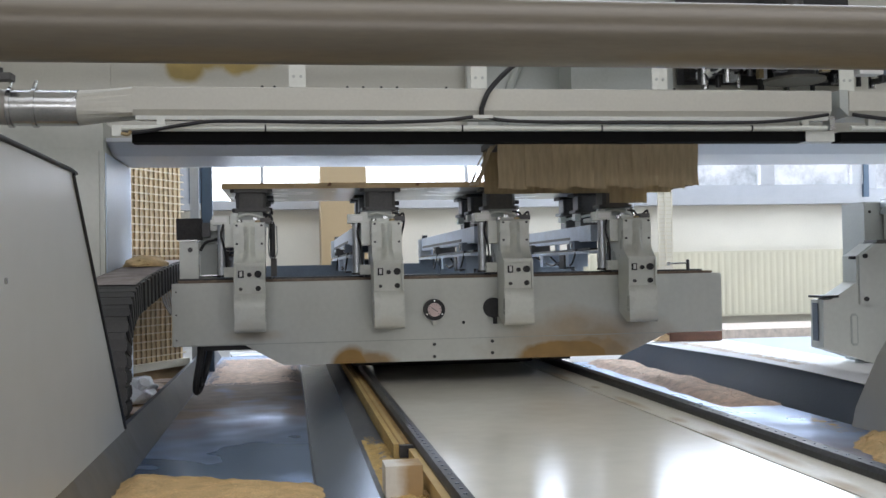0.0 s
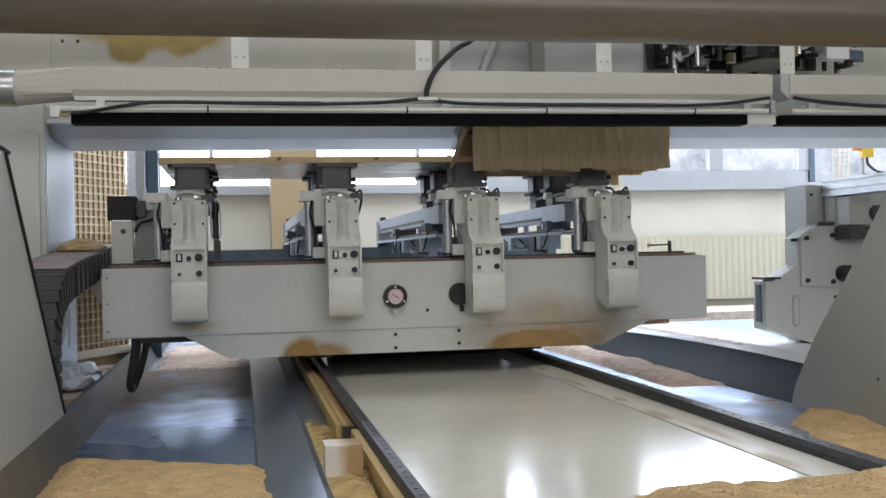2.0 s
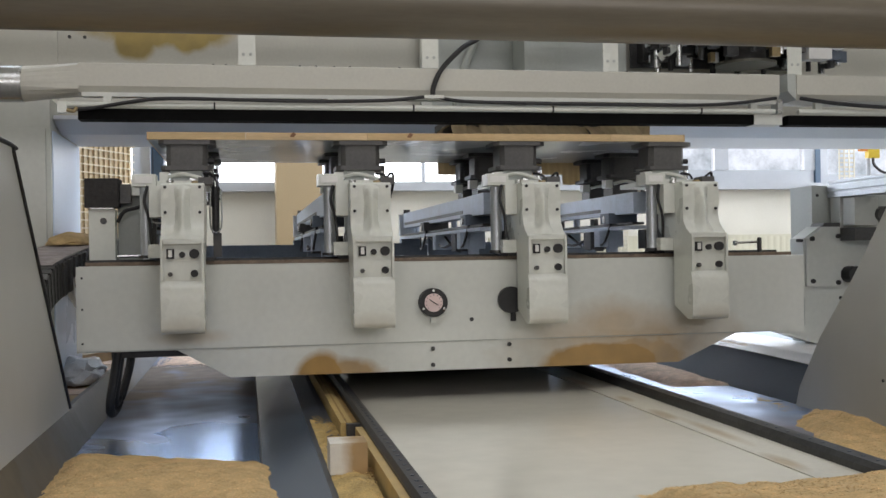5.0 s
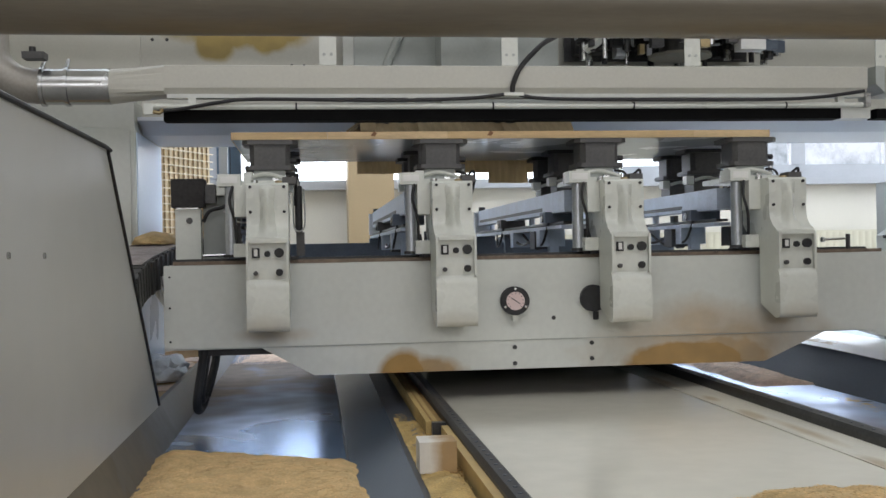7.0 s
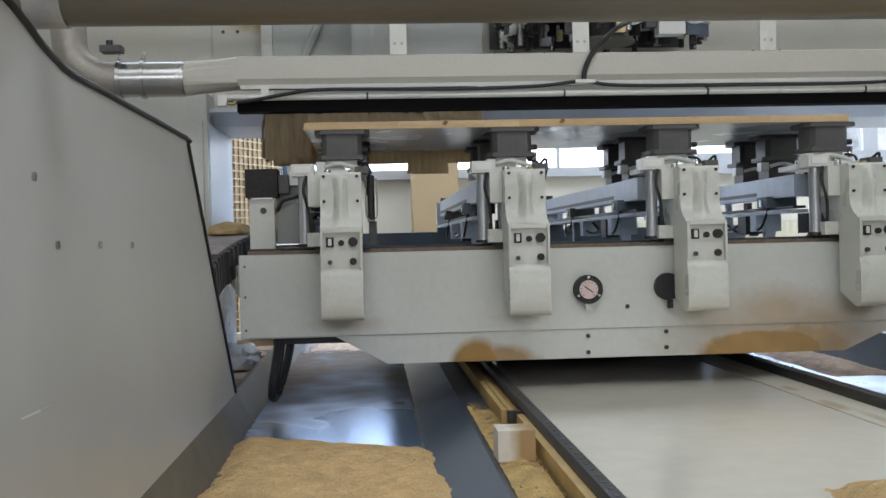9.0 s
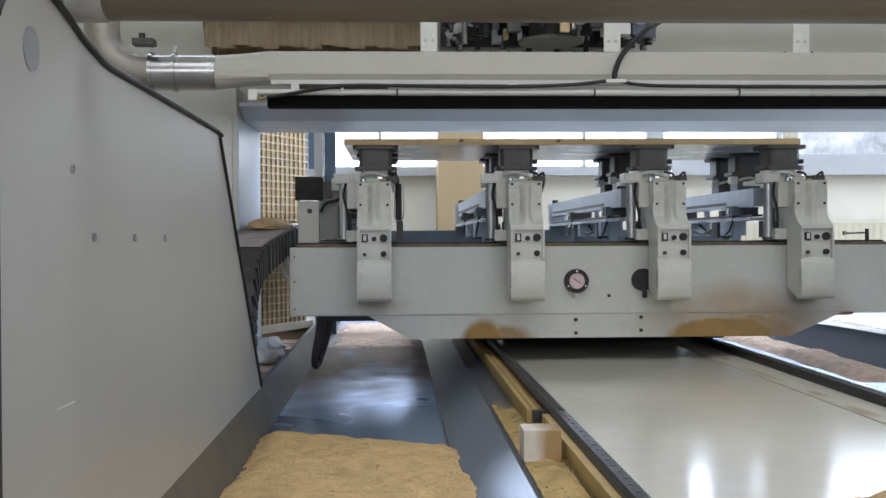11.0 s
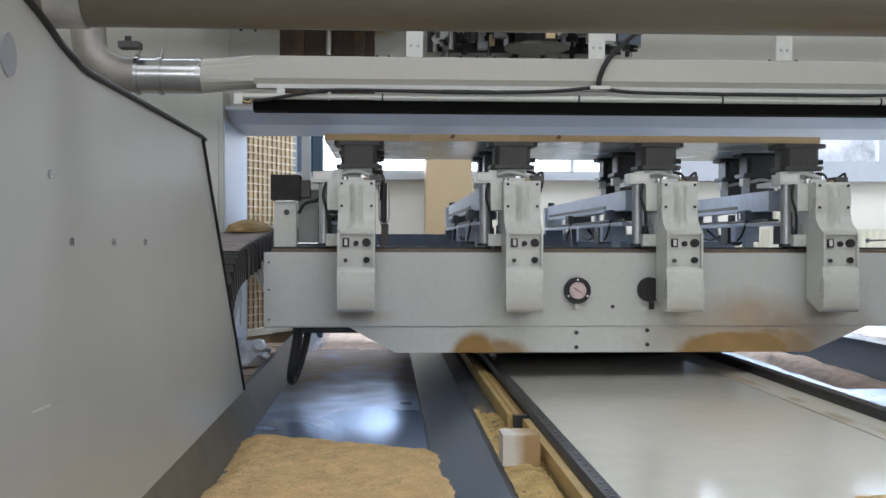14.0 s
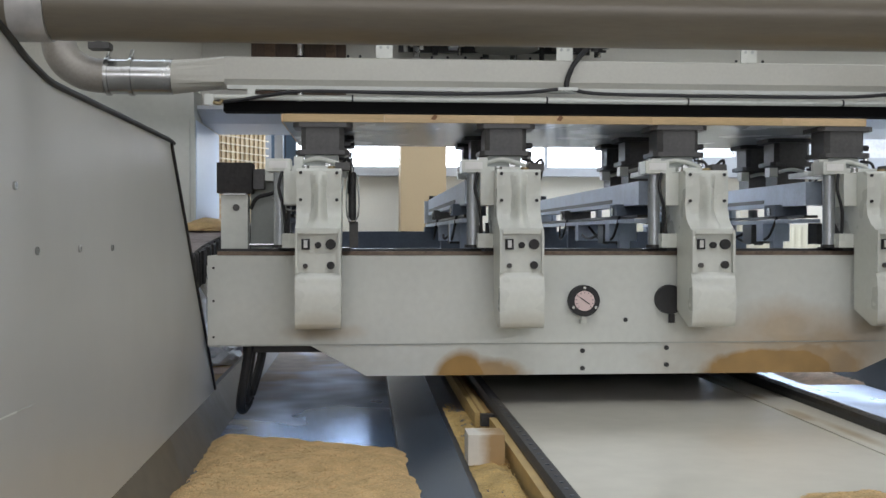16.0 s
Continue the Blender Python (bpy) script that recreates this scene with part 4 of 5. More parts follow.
# ---- moving table ----
BY, BZ = 3.825, 0.60
M_CBEAM = mat("console_beam", (0.46, 0.53, 0.63), 0.35, 0.25, scale=12, var=0.12)
table = thing("machine_table", "pale grey table beam with gauge and resin stains", "machine table")
part("beam", cuboid(-0.53, 2.23, BY, BY + 0.26, 0.303, 0.60), M_BEAM, table, bevel=0.007, seg=2)
part("skirt", prism([(-0.53, 0.298), (-0.53, 0.3025), (2.23, 0.3025), (2.23, 0.31), (1.94, 0.298), (1.70, 0.193), (-0.005, 0.195), (-0.19, 0.298)], "y", BY + 0.006, BY + 0.03), M_BEAM, table)
part("seam", cuboid(-0.50, 2.0, BY + 0.0035, BY + 0.02, 0.2995, 0.3032), M_COVER, table)
part("end_cap", cuboid(2.231, 2.236, BY + 0.01, BY + 0.25, 0.31, 0.595), M_PAINT, table)
part("guide_strip", cuboid(-0.50, 2.19, BY + 0.02, BY + 0.06, 0.601, 0.614), mat("dusty_guide", (0.20, 0.15, 0.11), 0.6, 0.3, var=0.3, scale=20), table, "brown dusty guide strip", bevel=0.003)
part("guide_strip", cuboid(-0.48, 2.17, BY + 0.10, BY + 0.20, 0.601, 0.622), M_DARKSTEEL, table, bevel=0.003)
for x, z in ((0.732, 0.215), (0.732, 0.275), (1.024, 0.225), (1.024, 0.283), (0.88, 0.38), (-0.51, 0.56), (-0.51, 0.45), (-0.51, 0.33)):
    part("screw", rod((x, BY - 0.003, z), (x, BY + 0.008, z), 0.008 if x > 0 else 0.004, 12), M_DARKSTEEL, table)
gauge = part("gauge_ring", rod((0.732, BY - 0.03, 0.447), (0.732, BY, 0.447), 0.053, 36), M_RUBBER, table, "black pressure gauge housing", smooth=True)
part("dial", rod((0.732, BY - 0.0325, 0.447), (0.732, BY - 0.0301, 0.447), 0.034, 32), M_DIAL, gauge, "pinkish dial")
bm = rod((0.748, BY - 0.034, 0.437), (0.716, BY - 0.034, 0.459), 0.0016, 6)
for k in range(11):
    a = radians(-45 + 27 * k)
    rod((0.732 + 0.026 * math.cos(a), BY - 0.0332, 0.447 + 0.026 * math.sin(a)), (0.732 + 0.031 * math.cos(a), BY - 0.0332, 0.447 + 0.031 * math.sin(a)), 0.0011, 5, bm=bm)
part("needle_and_ticks", bm, M_DARKSTEEL, gauge)
for k in range(3):
    a = radians(90 + 120 * k)
    part("flange_screw", rod((0.732 + 0.044 * math.cos(a), BY - 0.033, 0.447 + 0.044 * math.sin(a)), (0.732 + 0.044 * math.cos(a), BY - 0.03, 0.447 + 0.044 * math.sin(a)), 0.005, 10), M_STEEL, gauge)
part("gauge_stem", cuboid(0.722, 0.742, BY - 0.02, BY - 0.002, 0.372, 0.395), M_CAST, table, "dull metal gauge stem", bevel=0.003)
kn = part("valve_disc", rod((1.03, BY - 0.02, 0.45), (1.03, BY, 0.45), 0.050, 28), M_RUBBER, table, "black valve disc", smooth=True)
part("valve_stem", rod((1.038, BY - 0.012, 0.37), (1.038, BY - 0.012, 0.40), 0.011, 12), M_RUBBER, kn)
part("carriage_block", cuboid(0.36, 0.50, BY + 0.55, BY + 0.75, 0.133, 0.30), M_DARKSTEEL, table, bevel=0.005)
part("carriage_block", cuboid(1.44, 1.57, BY + 0.55, BY + 0.75, 0.133, 0.30), M_DARKSTEEL, table, bevel=0.005)
part("under_plate", cuboid(0.0, 1.70, BY + 0.08, BY + 2.3, 0.20, 0.23), M_DARKSTEEL, table)
# black board added to make the shaded gap under the beam
part("shade_board", cuboid(0.50, 1.44, BY + 0.92, BY + 0.95, 0.0886, 0.1995), M_RUBBER, table, "black board added for the shade under the beam")
part("rear_beam", cuboid(-0.48, 2.15, 6.10, 6.32, 0.36, 0.69), M_REAR, table, "dark blue-grey rear beam", bevel=0.006)
for x in (0.1, 1.55):
    part("cross_tie", cuboid(x, x + 0.10, BY + 0.26, 6.10, 0.36, 0.48), M_REAR, table, bevel=0.005)
part("cable_loop", tube([(-0.395, BY + 0.05, 0.32), (-0.41, BY + 0.055, 0.22), (-0.427, BY + 0.06, 0.12), (-0.43, BY + 0.09, 0.075), (-0.424, BY + 0.15, 0.07), (-0.408, BY + 0.20, 0.11), (-0.378, BY + 0.22, 0.22), (-0.362, BY + 0.22, 0.32)], 0.016, 10), M_RUBBER, table, "black hanging cable loop", smooth=True)
part("inner_cable", tube([(-0.380, BY + 0.07, 0.32), (-0.396, BY + 0.075, 0.22), (-0.410, BY + 0.09, 0.13), (-0.412, BY + 0.12, 0.10), (-0.402, BY + 0.17, 0.13), (-0.372, BY + 0.19, 0.23), (-0.356, BY + 0.19, 0.32)], 0.010, 10), M_RUBBER, table, smooth=True)
part("cable_tray", cuboid(-0.42, -0.05, BY + 0.05, BY + 0.20, 0.272, 0.297), M_RUBBER, table, bevel=0.004)
for k in range(4):
    part("white_cable", tube([(-0.60 + 0.012 * k, 4.05, 0.56), (-0.585 + 0.014 * k, 4.02, 0.50 - 0.012 * k), (-0.545 + 0.012 * k, 4.0, 0.44 - 0.01 * k), (-0.525, 3.98, 0.43 - 0.014 * k)], 0.005), M_WHITE, table, "white cable", smooth=True)
part("stop_post", rod((2.085, BY + 0.08, 0.60), (2.085, BY + 0.08, 0.672), 0.009, 12), M_DARKSTEEL, table, smooth=True)
part("stop_handle", rod((1.985, BY + 0.08, 0.652), (2.08, BY + 0.08, 0.655), 0.0045, 8), M_STEEL, table, "thin clamp handle", smooth=True)
part("stop_tip", rod((1.975, BY + 0.08, 0.652), (1.986, BY + 0.08, 0.652), 0.010, 10), M_STEEL, table, smooth=True)


def console(m, pods):
    """A clamping console: front cover with control panel, lifting column, beam and suction pods. Its origin is on the table beam."""
    c = thing("clamp_console", "cast grey clamping console with dark suction pods", "console", "clamping consoles")
    c.matrix_basis = m
    F = -0.195
    w = 0.072
    prof = [(0.12, 0.27), (-0.112, 0.27), (-0.122, 0.262), (-0.124, 0.20), (-0.118, 0.15), (-0.126, 0.118), (-0.150, 0.092), (-0.178, 0.077), (F + 0.016, 0.07), (F + 0.016, -0.066), (F + 0.006, -0.078), (F - 0.001, -0.094), (F - 0.005, -0.13), (F - 0.005, -0.19), (F - 0.003, -0.225), (F + 0.002, -0.238), (F + 0.012, -0.245), (F + 0.04, -0.246), (-0.03, -0.20), (-0.03, 0.02), (0.04, 0.03), (0.12, 0.10)]
    body = part("cover", prism(prof, "x", -w, w), M_HOUSE, c, bevel=0.007, seg=3, smooth=True)
    for x in (-w, w - 0.009):
        part("cheek", prism([(F + 0.0155, 0.071), (F - 0.002, 0.071), (F - 0.002, -0.068), (F + 0.0155, -0.0665)], "x", x + 0.0005, x + 0.0085), M_HOUSE, body, bevel=0.0015)
    part("brow", cuboid(-w + 0.01, w - 0.01, F - 0.002, F + 0.0155, 0.058, 0.071), M_HOUSE, body, bevel=0.002)
    rib = bmesh.new()
    rows = []
    for z, y, r, h in ((0.266, -0.110, 0.030, 0.010), (0.248, -0.121, 0.021, 0.022), (0.21, -0.122, 0.017, 0.034), (0.17, -0.119, 0.016, 0.042), (0.135, -0.119, 0.017, 0.044), (0.11, -0.130, 0.020, 0.038), (0.092, -0.147, 0.026, 0.026), (0.076, -0.176, 0.036, 0.008)):
        rows.append([rib.verts.new((r * math.cos(a) * (1.7 - 0.7 * math.sin(a)), y + 0.003 - h * math.sin(a) ** 1.5, z)) for a in [math.pi * q / 10 for q in range(11)]])
    for a, b in zip(rows, rows[1:]):
        for i in range(10):
            rib.faces.new((a[i], a[i + 1], b[i + 1], b[i]))
    part("rib", rib, M_HOUSE, body, smooth=True)
    for x in (-0.058, 0.058):
        for z in (0.255, 0.168):
            part("screw", rod((x, -0.130, z), (x, -0.124, z), 0.0055, 10), M_RUBBER, body)
    P = F + 0.016
    sw0 = part("switch_frame", cuboid(-0.052, -0.026, P - 0.008, P, 0.008, 0.042), M_RUBBER, c, "black switch frame", bevel=0.002)
    part("rocker", cuboid(-0.045, -0.033, P - 0.013, P - 0.0085, 0.014, 0.038), M_WHITE, sw0, "white rocker", bevel=0.002)
    part("small_knob", rod((0.0, P - 0.014, 0.022), (0.0, P, 0.022), 0.0105, 14), M_RUBBER, c, smooth=True)
    part("large_knob", rod((0.040, P - 0.016, 0.025), (0.040, P, 0.025), 0.0165, 18), M_RUBBER, c, smooth=True)
    part("lamp_knob", rod((-0.040, P - 0.014, -0.044), (-0.040, P, -0.044), 0.008, 12), M_GREY, c, "small dark key switch", smooth=True)
    part("lower_knob", rod((0.040, P - 0.014, -0.042), (0.040, P, -0.042), 0.0125, 16), M_RUBBER, c, smooth=True)
    # behind the cover
    part("side_box", cuboid(-0.118, -w - 0.001, -0.05, 0.09, 0.155, 0.265), M_HOUSE, c, bevel=0.004)
    part("foot_block", cuboid(-0.125, -w - 0.001, -0.03, 0.10, 0.012, 0.06), M_CAST, c, bevel=0.006)
    part("slide_shoe", cuboid(-0.10, 0.10, -0.005, 0.20, 0.0005, 0.0115), M_DARKSTEEL, c)
    part("column", rod((-0.136, 0.03, 0.012), (-0.136, 0.03, 0.265), 0.021, 18), M_ALU, c, "dull aluminium lifting column", smooth=True)
    part("head_bolt", rod((-0.05, 0.02, 0.27), (-0.05, 0.02, 0.288), 0.013, 12), M_STEEL, c, smooth=True)
    part("head_bolt", rod((0.04, 0.0, 0.27), (0.04, 0.0, 0.284), 0.016, 12), M_BRASS, c, smooth=True)
    part("head_clip", cuboid(0.05, 0.10, -0.03, 0.05, 0.271, 0.296), M_GREY, c, bevel=0.004)
    part("air_hose", tube([(0.075, 0.0, 0.296), (0.092, -0.02, 0.31), (0.10, 0.02, 0.27), (0.09, 0.09, 0.2)], 0.005), M_RUBBER, c, smooth=True)
    part("valve_bank", cuboid(-0.05, 0.03, 0.32, 0.40, 0.02, 0.10), M_GREY, c, bevel=0.004)
    part("valve_bank", cuboid(-0.16, -0.06, 0.70, 0.80, 0.02, 0.098), M_DARKSTEEL, c, bevel=0.004)
    part("air_hose", tube([(-0.12, 0.75, 0.09), (-0.16, 0.95, 0.04), (-0.14, 1.3, 0.07), (-0.12, 1.6, 0.098)], 0.006), M_RUBBER, c, smooth=True)
    part("wheel", rod((-0.03, 1.0, 0.055), (0.0, 1.0, 0.055), 0.045, 18), M_RUBBER, c, smooth=True)
    part("wheel_arm", cuboid(-0.05, -0.031, 0.97, 1.03, 0.05, 0.165), M_GREY, c)
    part("column_ring", rod((-0.138, 0.03, 0.0115), (-0.138, 0.03, 0.022), 0.026, 18), M_DARKSTEEL, c, smooth=True)
    part("column_head", cuboid(-0.178, -0.098, -0.02, 0.08, 0.2655, 0.308), M_CAST, c, bevel=0.004)
    part("white_tab", cuboid(-0.168, -0.108, -0.024, -0.0205, 0.276, 0.300), M_WHITE, c, "white plastic tab", bevel=0.001)
    part("side_hose", tube([(-0.125, -0.02, 0.265), (-0.135, -0.035, 0.21), (-0.118, -0.035, 0.14), (-0.112, -0.02, 0.05)], 0.0055), M_RUBBER, c, smooth=True)
    part("head_plate", cuboid(-0.12, 0.105, 0.06, 0.42, 0.271, 0.29), M_CAST, c, bevel=0.003)
    part("rear_column", cuboid(-0.06, 0.06, 0.10, 0.20, 0.012, 0.27), M_GREY, c, bevel=0.005)
    part("beam", cuboid(-0.145, -0.085, 0.20, 2.36, 0.165, 0.250), M_CBEAM, c, "blue-grey aluminium console beam", bevel=0.004)
    part("beam_slot", cuboid(-0.1475, -0.1455, 0.6, 2.30, 0.18, 0.195), M_DARKSTEEL, c)
    part("support_rail", cuboid(-0.16, -0.09, 0.20, 2.40, 0.10, 0.114), M_CBEAM, c, bevel=0.003)
    part("rail_track", cuboid(-0.15, -0.10, 0.20, 2.38, 0.118, 0.128), M_DARKSTEEL, c)
    for y in (0.55, 1.15, 2.28):
        part("bracket", cuboid(-0.17, -0.06, y, y + 0.07, -0.09 if y > 2 else 0.03, 0.0995), M_CBEAM if y < 2 else M_REAR, c, bevel=0.006)
        part("stay", cuboid(-0.08, -0.06, y + 0.01, y + 0.05, 0.0995, 0.21), M_CBEAM, c, bevel=0.003)
    part("cross_brace", tube([(-0.11, 0.62, 0.09), (-0.115, 0.85, 0.02), (-0.12, 1.15, 0.09)], 0.006), M_RUBBER, c, smooth=True)
    for k, y in enumerate((0.42, 1.46)):
        gb2 = part("guide_block", cuboid(-0.172, -0.045, y, y + 0.11, 0.128, 0.172), (M_REAR, M_GREY)[k % 2], c, bevel=0.006)
        part("roller", rod((-0.178, y + 0.055, 0.146), (-0.1725, y + 0.055, 0.146), 0.016, 12), M_STEEL, gb2)
        part("support_post", cuboid(-0.13, -0.09, y + 0.12, y + 0.16, -0.02, 0.0995), (M_CBEAM, M_REAR)[k % 2], c, bevel=0.004)
        part("air_hose", tube([(-0.155, y + 0.02, 0.128), (-0.165, y + 0.08, 0.05), (-0.16, y + 0.19, 0.04), (-0.15, y + 0.24, 0.10)], 0.005, 8), M_RUBBER, c, smooth=True)
        part("cylinder", rod((-0.115, y + 0.13, 0.075), (-0.115, y + 0.34, 0.075), 0.016, 12), (M_STEEL, M_REAR)[k % 2], c, smooth=True)
    part("end_block", cuboid(-0.165, -0.07, 2.362, 2.42, 0.12, 0.245), M_ALU, c, bevel=0.006)
    part("end_knob", rod((-0.12, 2.38, 0.246), (-0.12, 2.38, 0.275), 0.02, 12), M_RUBBER, c, smooth=True)
    part("link_bar", cuboid(-0.075, 0.06, 0.201, 0.30, 0.165, 0.255), M_GREY, c, bevel=0.004)
    for y in pods:
        pod = part("suction_pod", prism([(-0.058, y), (0.058, y), (0.075, y + 0.018), (0.075, y + 0.127), (0.058, y + 0.145), (-0.058, y + 0.145), (-0.075, y + 0.127), (-0.075, y + 0.018)], "z", 0.355, 0.4335), M_GREY, c, "dark grey suction pod", bevel=0.006)
        part("top_plate", prism([(-0.082, y - 0.012), (0.084, y - 0.012), (0.105, y + 0.009), (0.105, y + 0.136), (0.084, y + 0.157), (-0.082, y + 0.157), (-0.103, y + 0.136), (-0.103, y + 0.009)], "z", 0.434, 0.4505), M_DARKSTEEL if y > 0.3 else M_GREY, pod, bevel=0.004)
        part("base_plate", prism([(-0.078, y - 0.01), (0.078, y - 0.01), (0.094, y + 0.008), (0.094, y + 0.137), (0.078, y + 0.155), (-0.078, y + 0.155), (-0.094, y + 0.137), (-0.094, y + 0.008)], "z", 0.338, 0.3545), M_GREY, pod, bevel=0.004)
        part("lever", rod((0.0755, y + 0.03, 0.375), (0.098, y + 0.03, 0.375), 0.011, 10), M_RUBBER, pod, smooth=True)
        part("turntable", cuboid(-0.062, 0.055, y + 0.012, y + 0.135, 0.2905 if y < 0.3 else 0.2505, 0.3375), M_COVER if y < 0.3 else M_GREY, pod, bevel=0.006)
        part("turntable_bolt", rod((0.085, y + 0.02, 0.291 if y < 0.3 else 0.27), (0.085, y + 0.02, 0.3375), 0.010, 10), M_STEEL, pod, smooth=True)
        part("turntable_clamp", cuboid(-0.100, -0.066, y + 0.0, y + 0.05, 0.295, 0.331), M_CAST, pod, bevel=0.006)
        part("clamp_lever", tube([(-0.066, y - 0.01, 0.312), (-0.02, y - 0.028, 0.322), (0.03, y - 0.03, 0.312), (0.07, y - 0.02, 0.300)], 0.0075, 8), M_CAST, pod, smooth=True)
        part("clamp_nut", rod((0.02, y - 0.016, 0.30), (0.02, y + 0.011, 0.30), 0.012, 6), M_STEEL, pod)
        part("air_fitting", tube([(0.06, y + 0.01, 0.325), (0.088, y - 0.012, 0.318), (0.105, y, 0.295), (0.10, y + 0.03, 0.270)], 0.005, 8), M_RUBBER, pod, smooth=True)
    return c


CONSOLES = [-0.157, 0.494, 1.123, 1.745]
first = console(pose(CONSOLES[0], BY, BZ + 0.015), (0.19, 0.66, 0.98))
MOVERS = [first] + [copy_thing(first, pose(x, BY, BZ + 0.015)) for x in CONSOLES[1:]]

# air cylinder beside the first console alone
part("air_cylinder", rod((0.105, 0.10, 0.10), (0.105, 0.10, 0.27), 0.014, 14), M_DARKSTEEL, first, smooth=True)
part("cylinder_frame", tube([(0.09, 0.07, 0.28), (0.088, 0.07, 0.12), (0.125, 0.07, 0.12), (0.125, 0.07, 0.26)], 0.003), M_STEEL, first, smooth=True)
part("cylinder_post", cuboid(0.095, 0.125, 0.10, 0.14, 0.012, 0.10), M_GREY, first, bevel=0.003)

# sensor unit on the table's end
unit = thing("sensor_unit", "black sensor box on a grey bracket", "sensor")
part("post", cuboid(-0.507, -0.415, 3.99, 4.06, 0.622, 0.808), M_CAST, unit, bevel=0.005)
part("foot", cuboid(-0.515, -0.405, 3.97, 4.07, 0.601, 0.6215), M_DARKSTEEL, unit)
part("sensor_box", cuboid(-0.519, -0.400, 3.97, 4.09, 0.815, 0.920), mat("foam_black", (0.03, 0.028, 0.027), 0.85, scale=30, var=0.3, bump=0.3), unit, "black foam-faced sensor box", bevel=0.004)
part("box_flange", cuboid(-0.50, -0.42, 3.98, 4.05, 0.8085, 0.8145), M_STEEL, unit)
part("post_screw", rod((-0.455, 3.984, 0.765), (-0.455, 3.991, 0.765), 0.012, 12), M_GREY, unit)
part("valve", cuboid(-0.398, -0.36, 4.0, 4.08, 0.83, 0.90), M_GREY, unit, bevel=0.006)
part("valve_body", cuboid(-0.358, -0.29, 4.02, 4.08, 0.86, 0.915), M_CAST, unit, bevel=0.008)
part("valve_cap", rod((-0.33, 4.05, 0.916), (-0.33, 4.05, 0.932), 0.018, 12), M_STEEL, unit, smooth=True)
part("rear_plate", cuboid(-0.412, -0.33, 4.06, 4.12, 0.622, 0.86), M_COVER, unit, bevel=0.004)
part("dark_block", cuboid(-0.325, -0.27, 4.0, 4.1, 0.64, 0.80), M_GREY, unit, bevel=0.006)
part("hose", tube([(-0.29, 4.0, 0.88), (-0.32, 3.98, 0.82), (-0.38, 3.985, 0.80), (-0.405, 3.99, 0.76)], 0.007), M_RUBBER, unit, smooth=True)
part("wire", tube([(-0.33, 4.0, 0.80), (-0.28, 3.98, 0.76), (-0.245, 3.98, 0.755)], 0.003), M_WHITE, unit, smooth=True)
part("spacer", rod((-0.41, 4.0, 0.635), (-0.31, 4.0, 0.635), 0.006, 8), M_STEEL, unit)

board = thing("board", "white faced board with pine edge on the suction pods", "board")
PZ0, PZ1 = BZ + 0.015 + 0.4515, 1.094
part("core", cuboid(-0.295, 1.81, 4.012, 5.0, PZ0, PZ1), M_BOARD, board)
x0 = -0.295
for i, x1 in enumerate((0.06, 0.52, 1.02, 1.50, 1.81)):
    part("edge_strip", cuboid(x0 + 0.0005, x1 - 0.0005, 4.0, 4.0118, PZ0, PZ1), mat("pine_strip", [(0.58, 0.42, 0.22), (0.65, 0.48, 0.27), (0.55, 0.39, 0.20)][i % 3], 0.6, scale=3, var=0.2, stretch=(0.8, 9, 9), grain=40, bump=0.1), board, "bare pine edge strip", bevel=0.0015)
    x0 = x1
for x in (0.235, 0.684):
    part("knot", prism([(x - 0.012, PZ0 + 0.012), (x + 0.004, PZ0 + 0.009), (x + 0.014, PZ0 + 0.022), (x + 0.002, PZ0 + 0.03)], "y", 3.9992, 4.0005), mat("knot_brown", (0.20, 0.09, 0.035), 0.6), board, "brown knot")
part("side_edge", cuboid(-0.2995, -0.2955, 4.0, 5.0, PZ0, PZ1), M_PINE, board)
part("side_edge", cuboid(1.8105, 1.8145, 4.0, 5.0, PZ0, PZ1), M_PINE, board)
MOVERS += [table, unit, board]

# ---- machine unit beyond the right guard ----
ru = thing("transfer_unit", "pale grey transfer unit with bolted cover plate", "machine unit")
part("body", prism([(2.655, 0.215), (2.66, 0.455), (2.70, 0.458), (2.838, 0.540), (2.838, 0.672), (2.862, 0.686), (2.932, 0.735), (3.5, 0.735), (3.5, -0.08), (2.93, -0.08), (2.93, 0.13)], "y", 4.90, 5.03), M_PAINT, ru, bevel=0.005)
part("rear_box", cuboid(2.965, 3.5, 5.031, 5.25, -0.08, 0.95), M_COVER, ru, bevel=0.006)
part("lid", cuboid(2.65, 2.74, 4.895, 5.035, 0.4665, 0.478), M_DARKSTEEL, ru, bevel=0.003)
part("end_window", cuboid(2.6505, 2.6545, 4.945, 5.0, 0.25, 0.44), M_REAR, ru)
part("slot", prism([(2.80, 0.24), (2.812, 0.225), (2.832, 0.225), (2.838, 0.24), (2.838, 0.37), (2.826, 0.385), (2.808, 0.385), (2.80, 0.37)], "y", 4.894, 4.8995), M_COVER, ru, "dull slot rim", bevel=0.002)
part("slot_cover", cuboid(2.807, 2.831, 4.8925, 4.8938, 0.236, 0.374), M_PAINT, ru)
pl = part("cover_plate", prism([(2.845, 0.432), (3.033, 0.426), (3.033, 0.732), (2.934, 0.732), (2.864, 0.683), (2.845, 0.672)], "y", 4.88, 4.8993), M_PAINT, ru, "bolted cover plate", bevel=0.003)
for x, z in ((2.876, 0.457), (3.016, 0.448), (2.874, 0.672), (3.018, 0.684)):
    part("bolt", rod((x, 4.868, z), (x, 4.88, z), 0.012, 12), M_DARKSTEEL, pl, smooth=True)
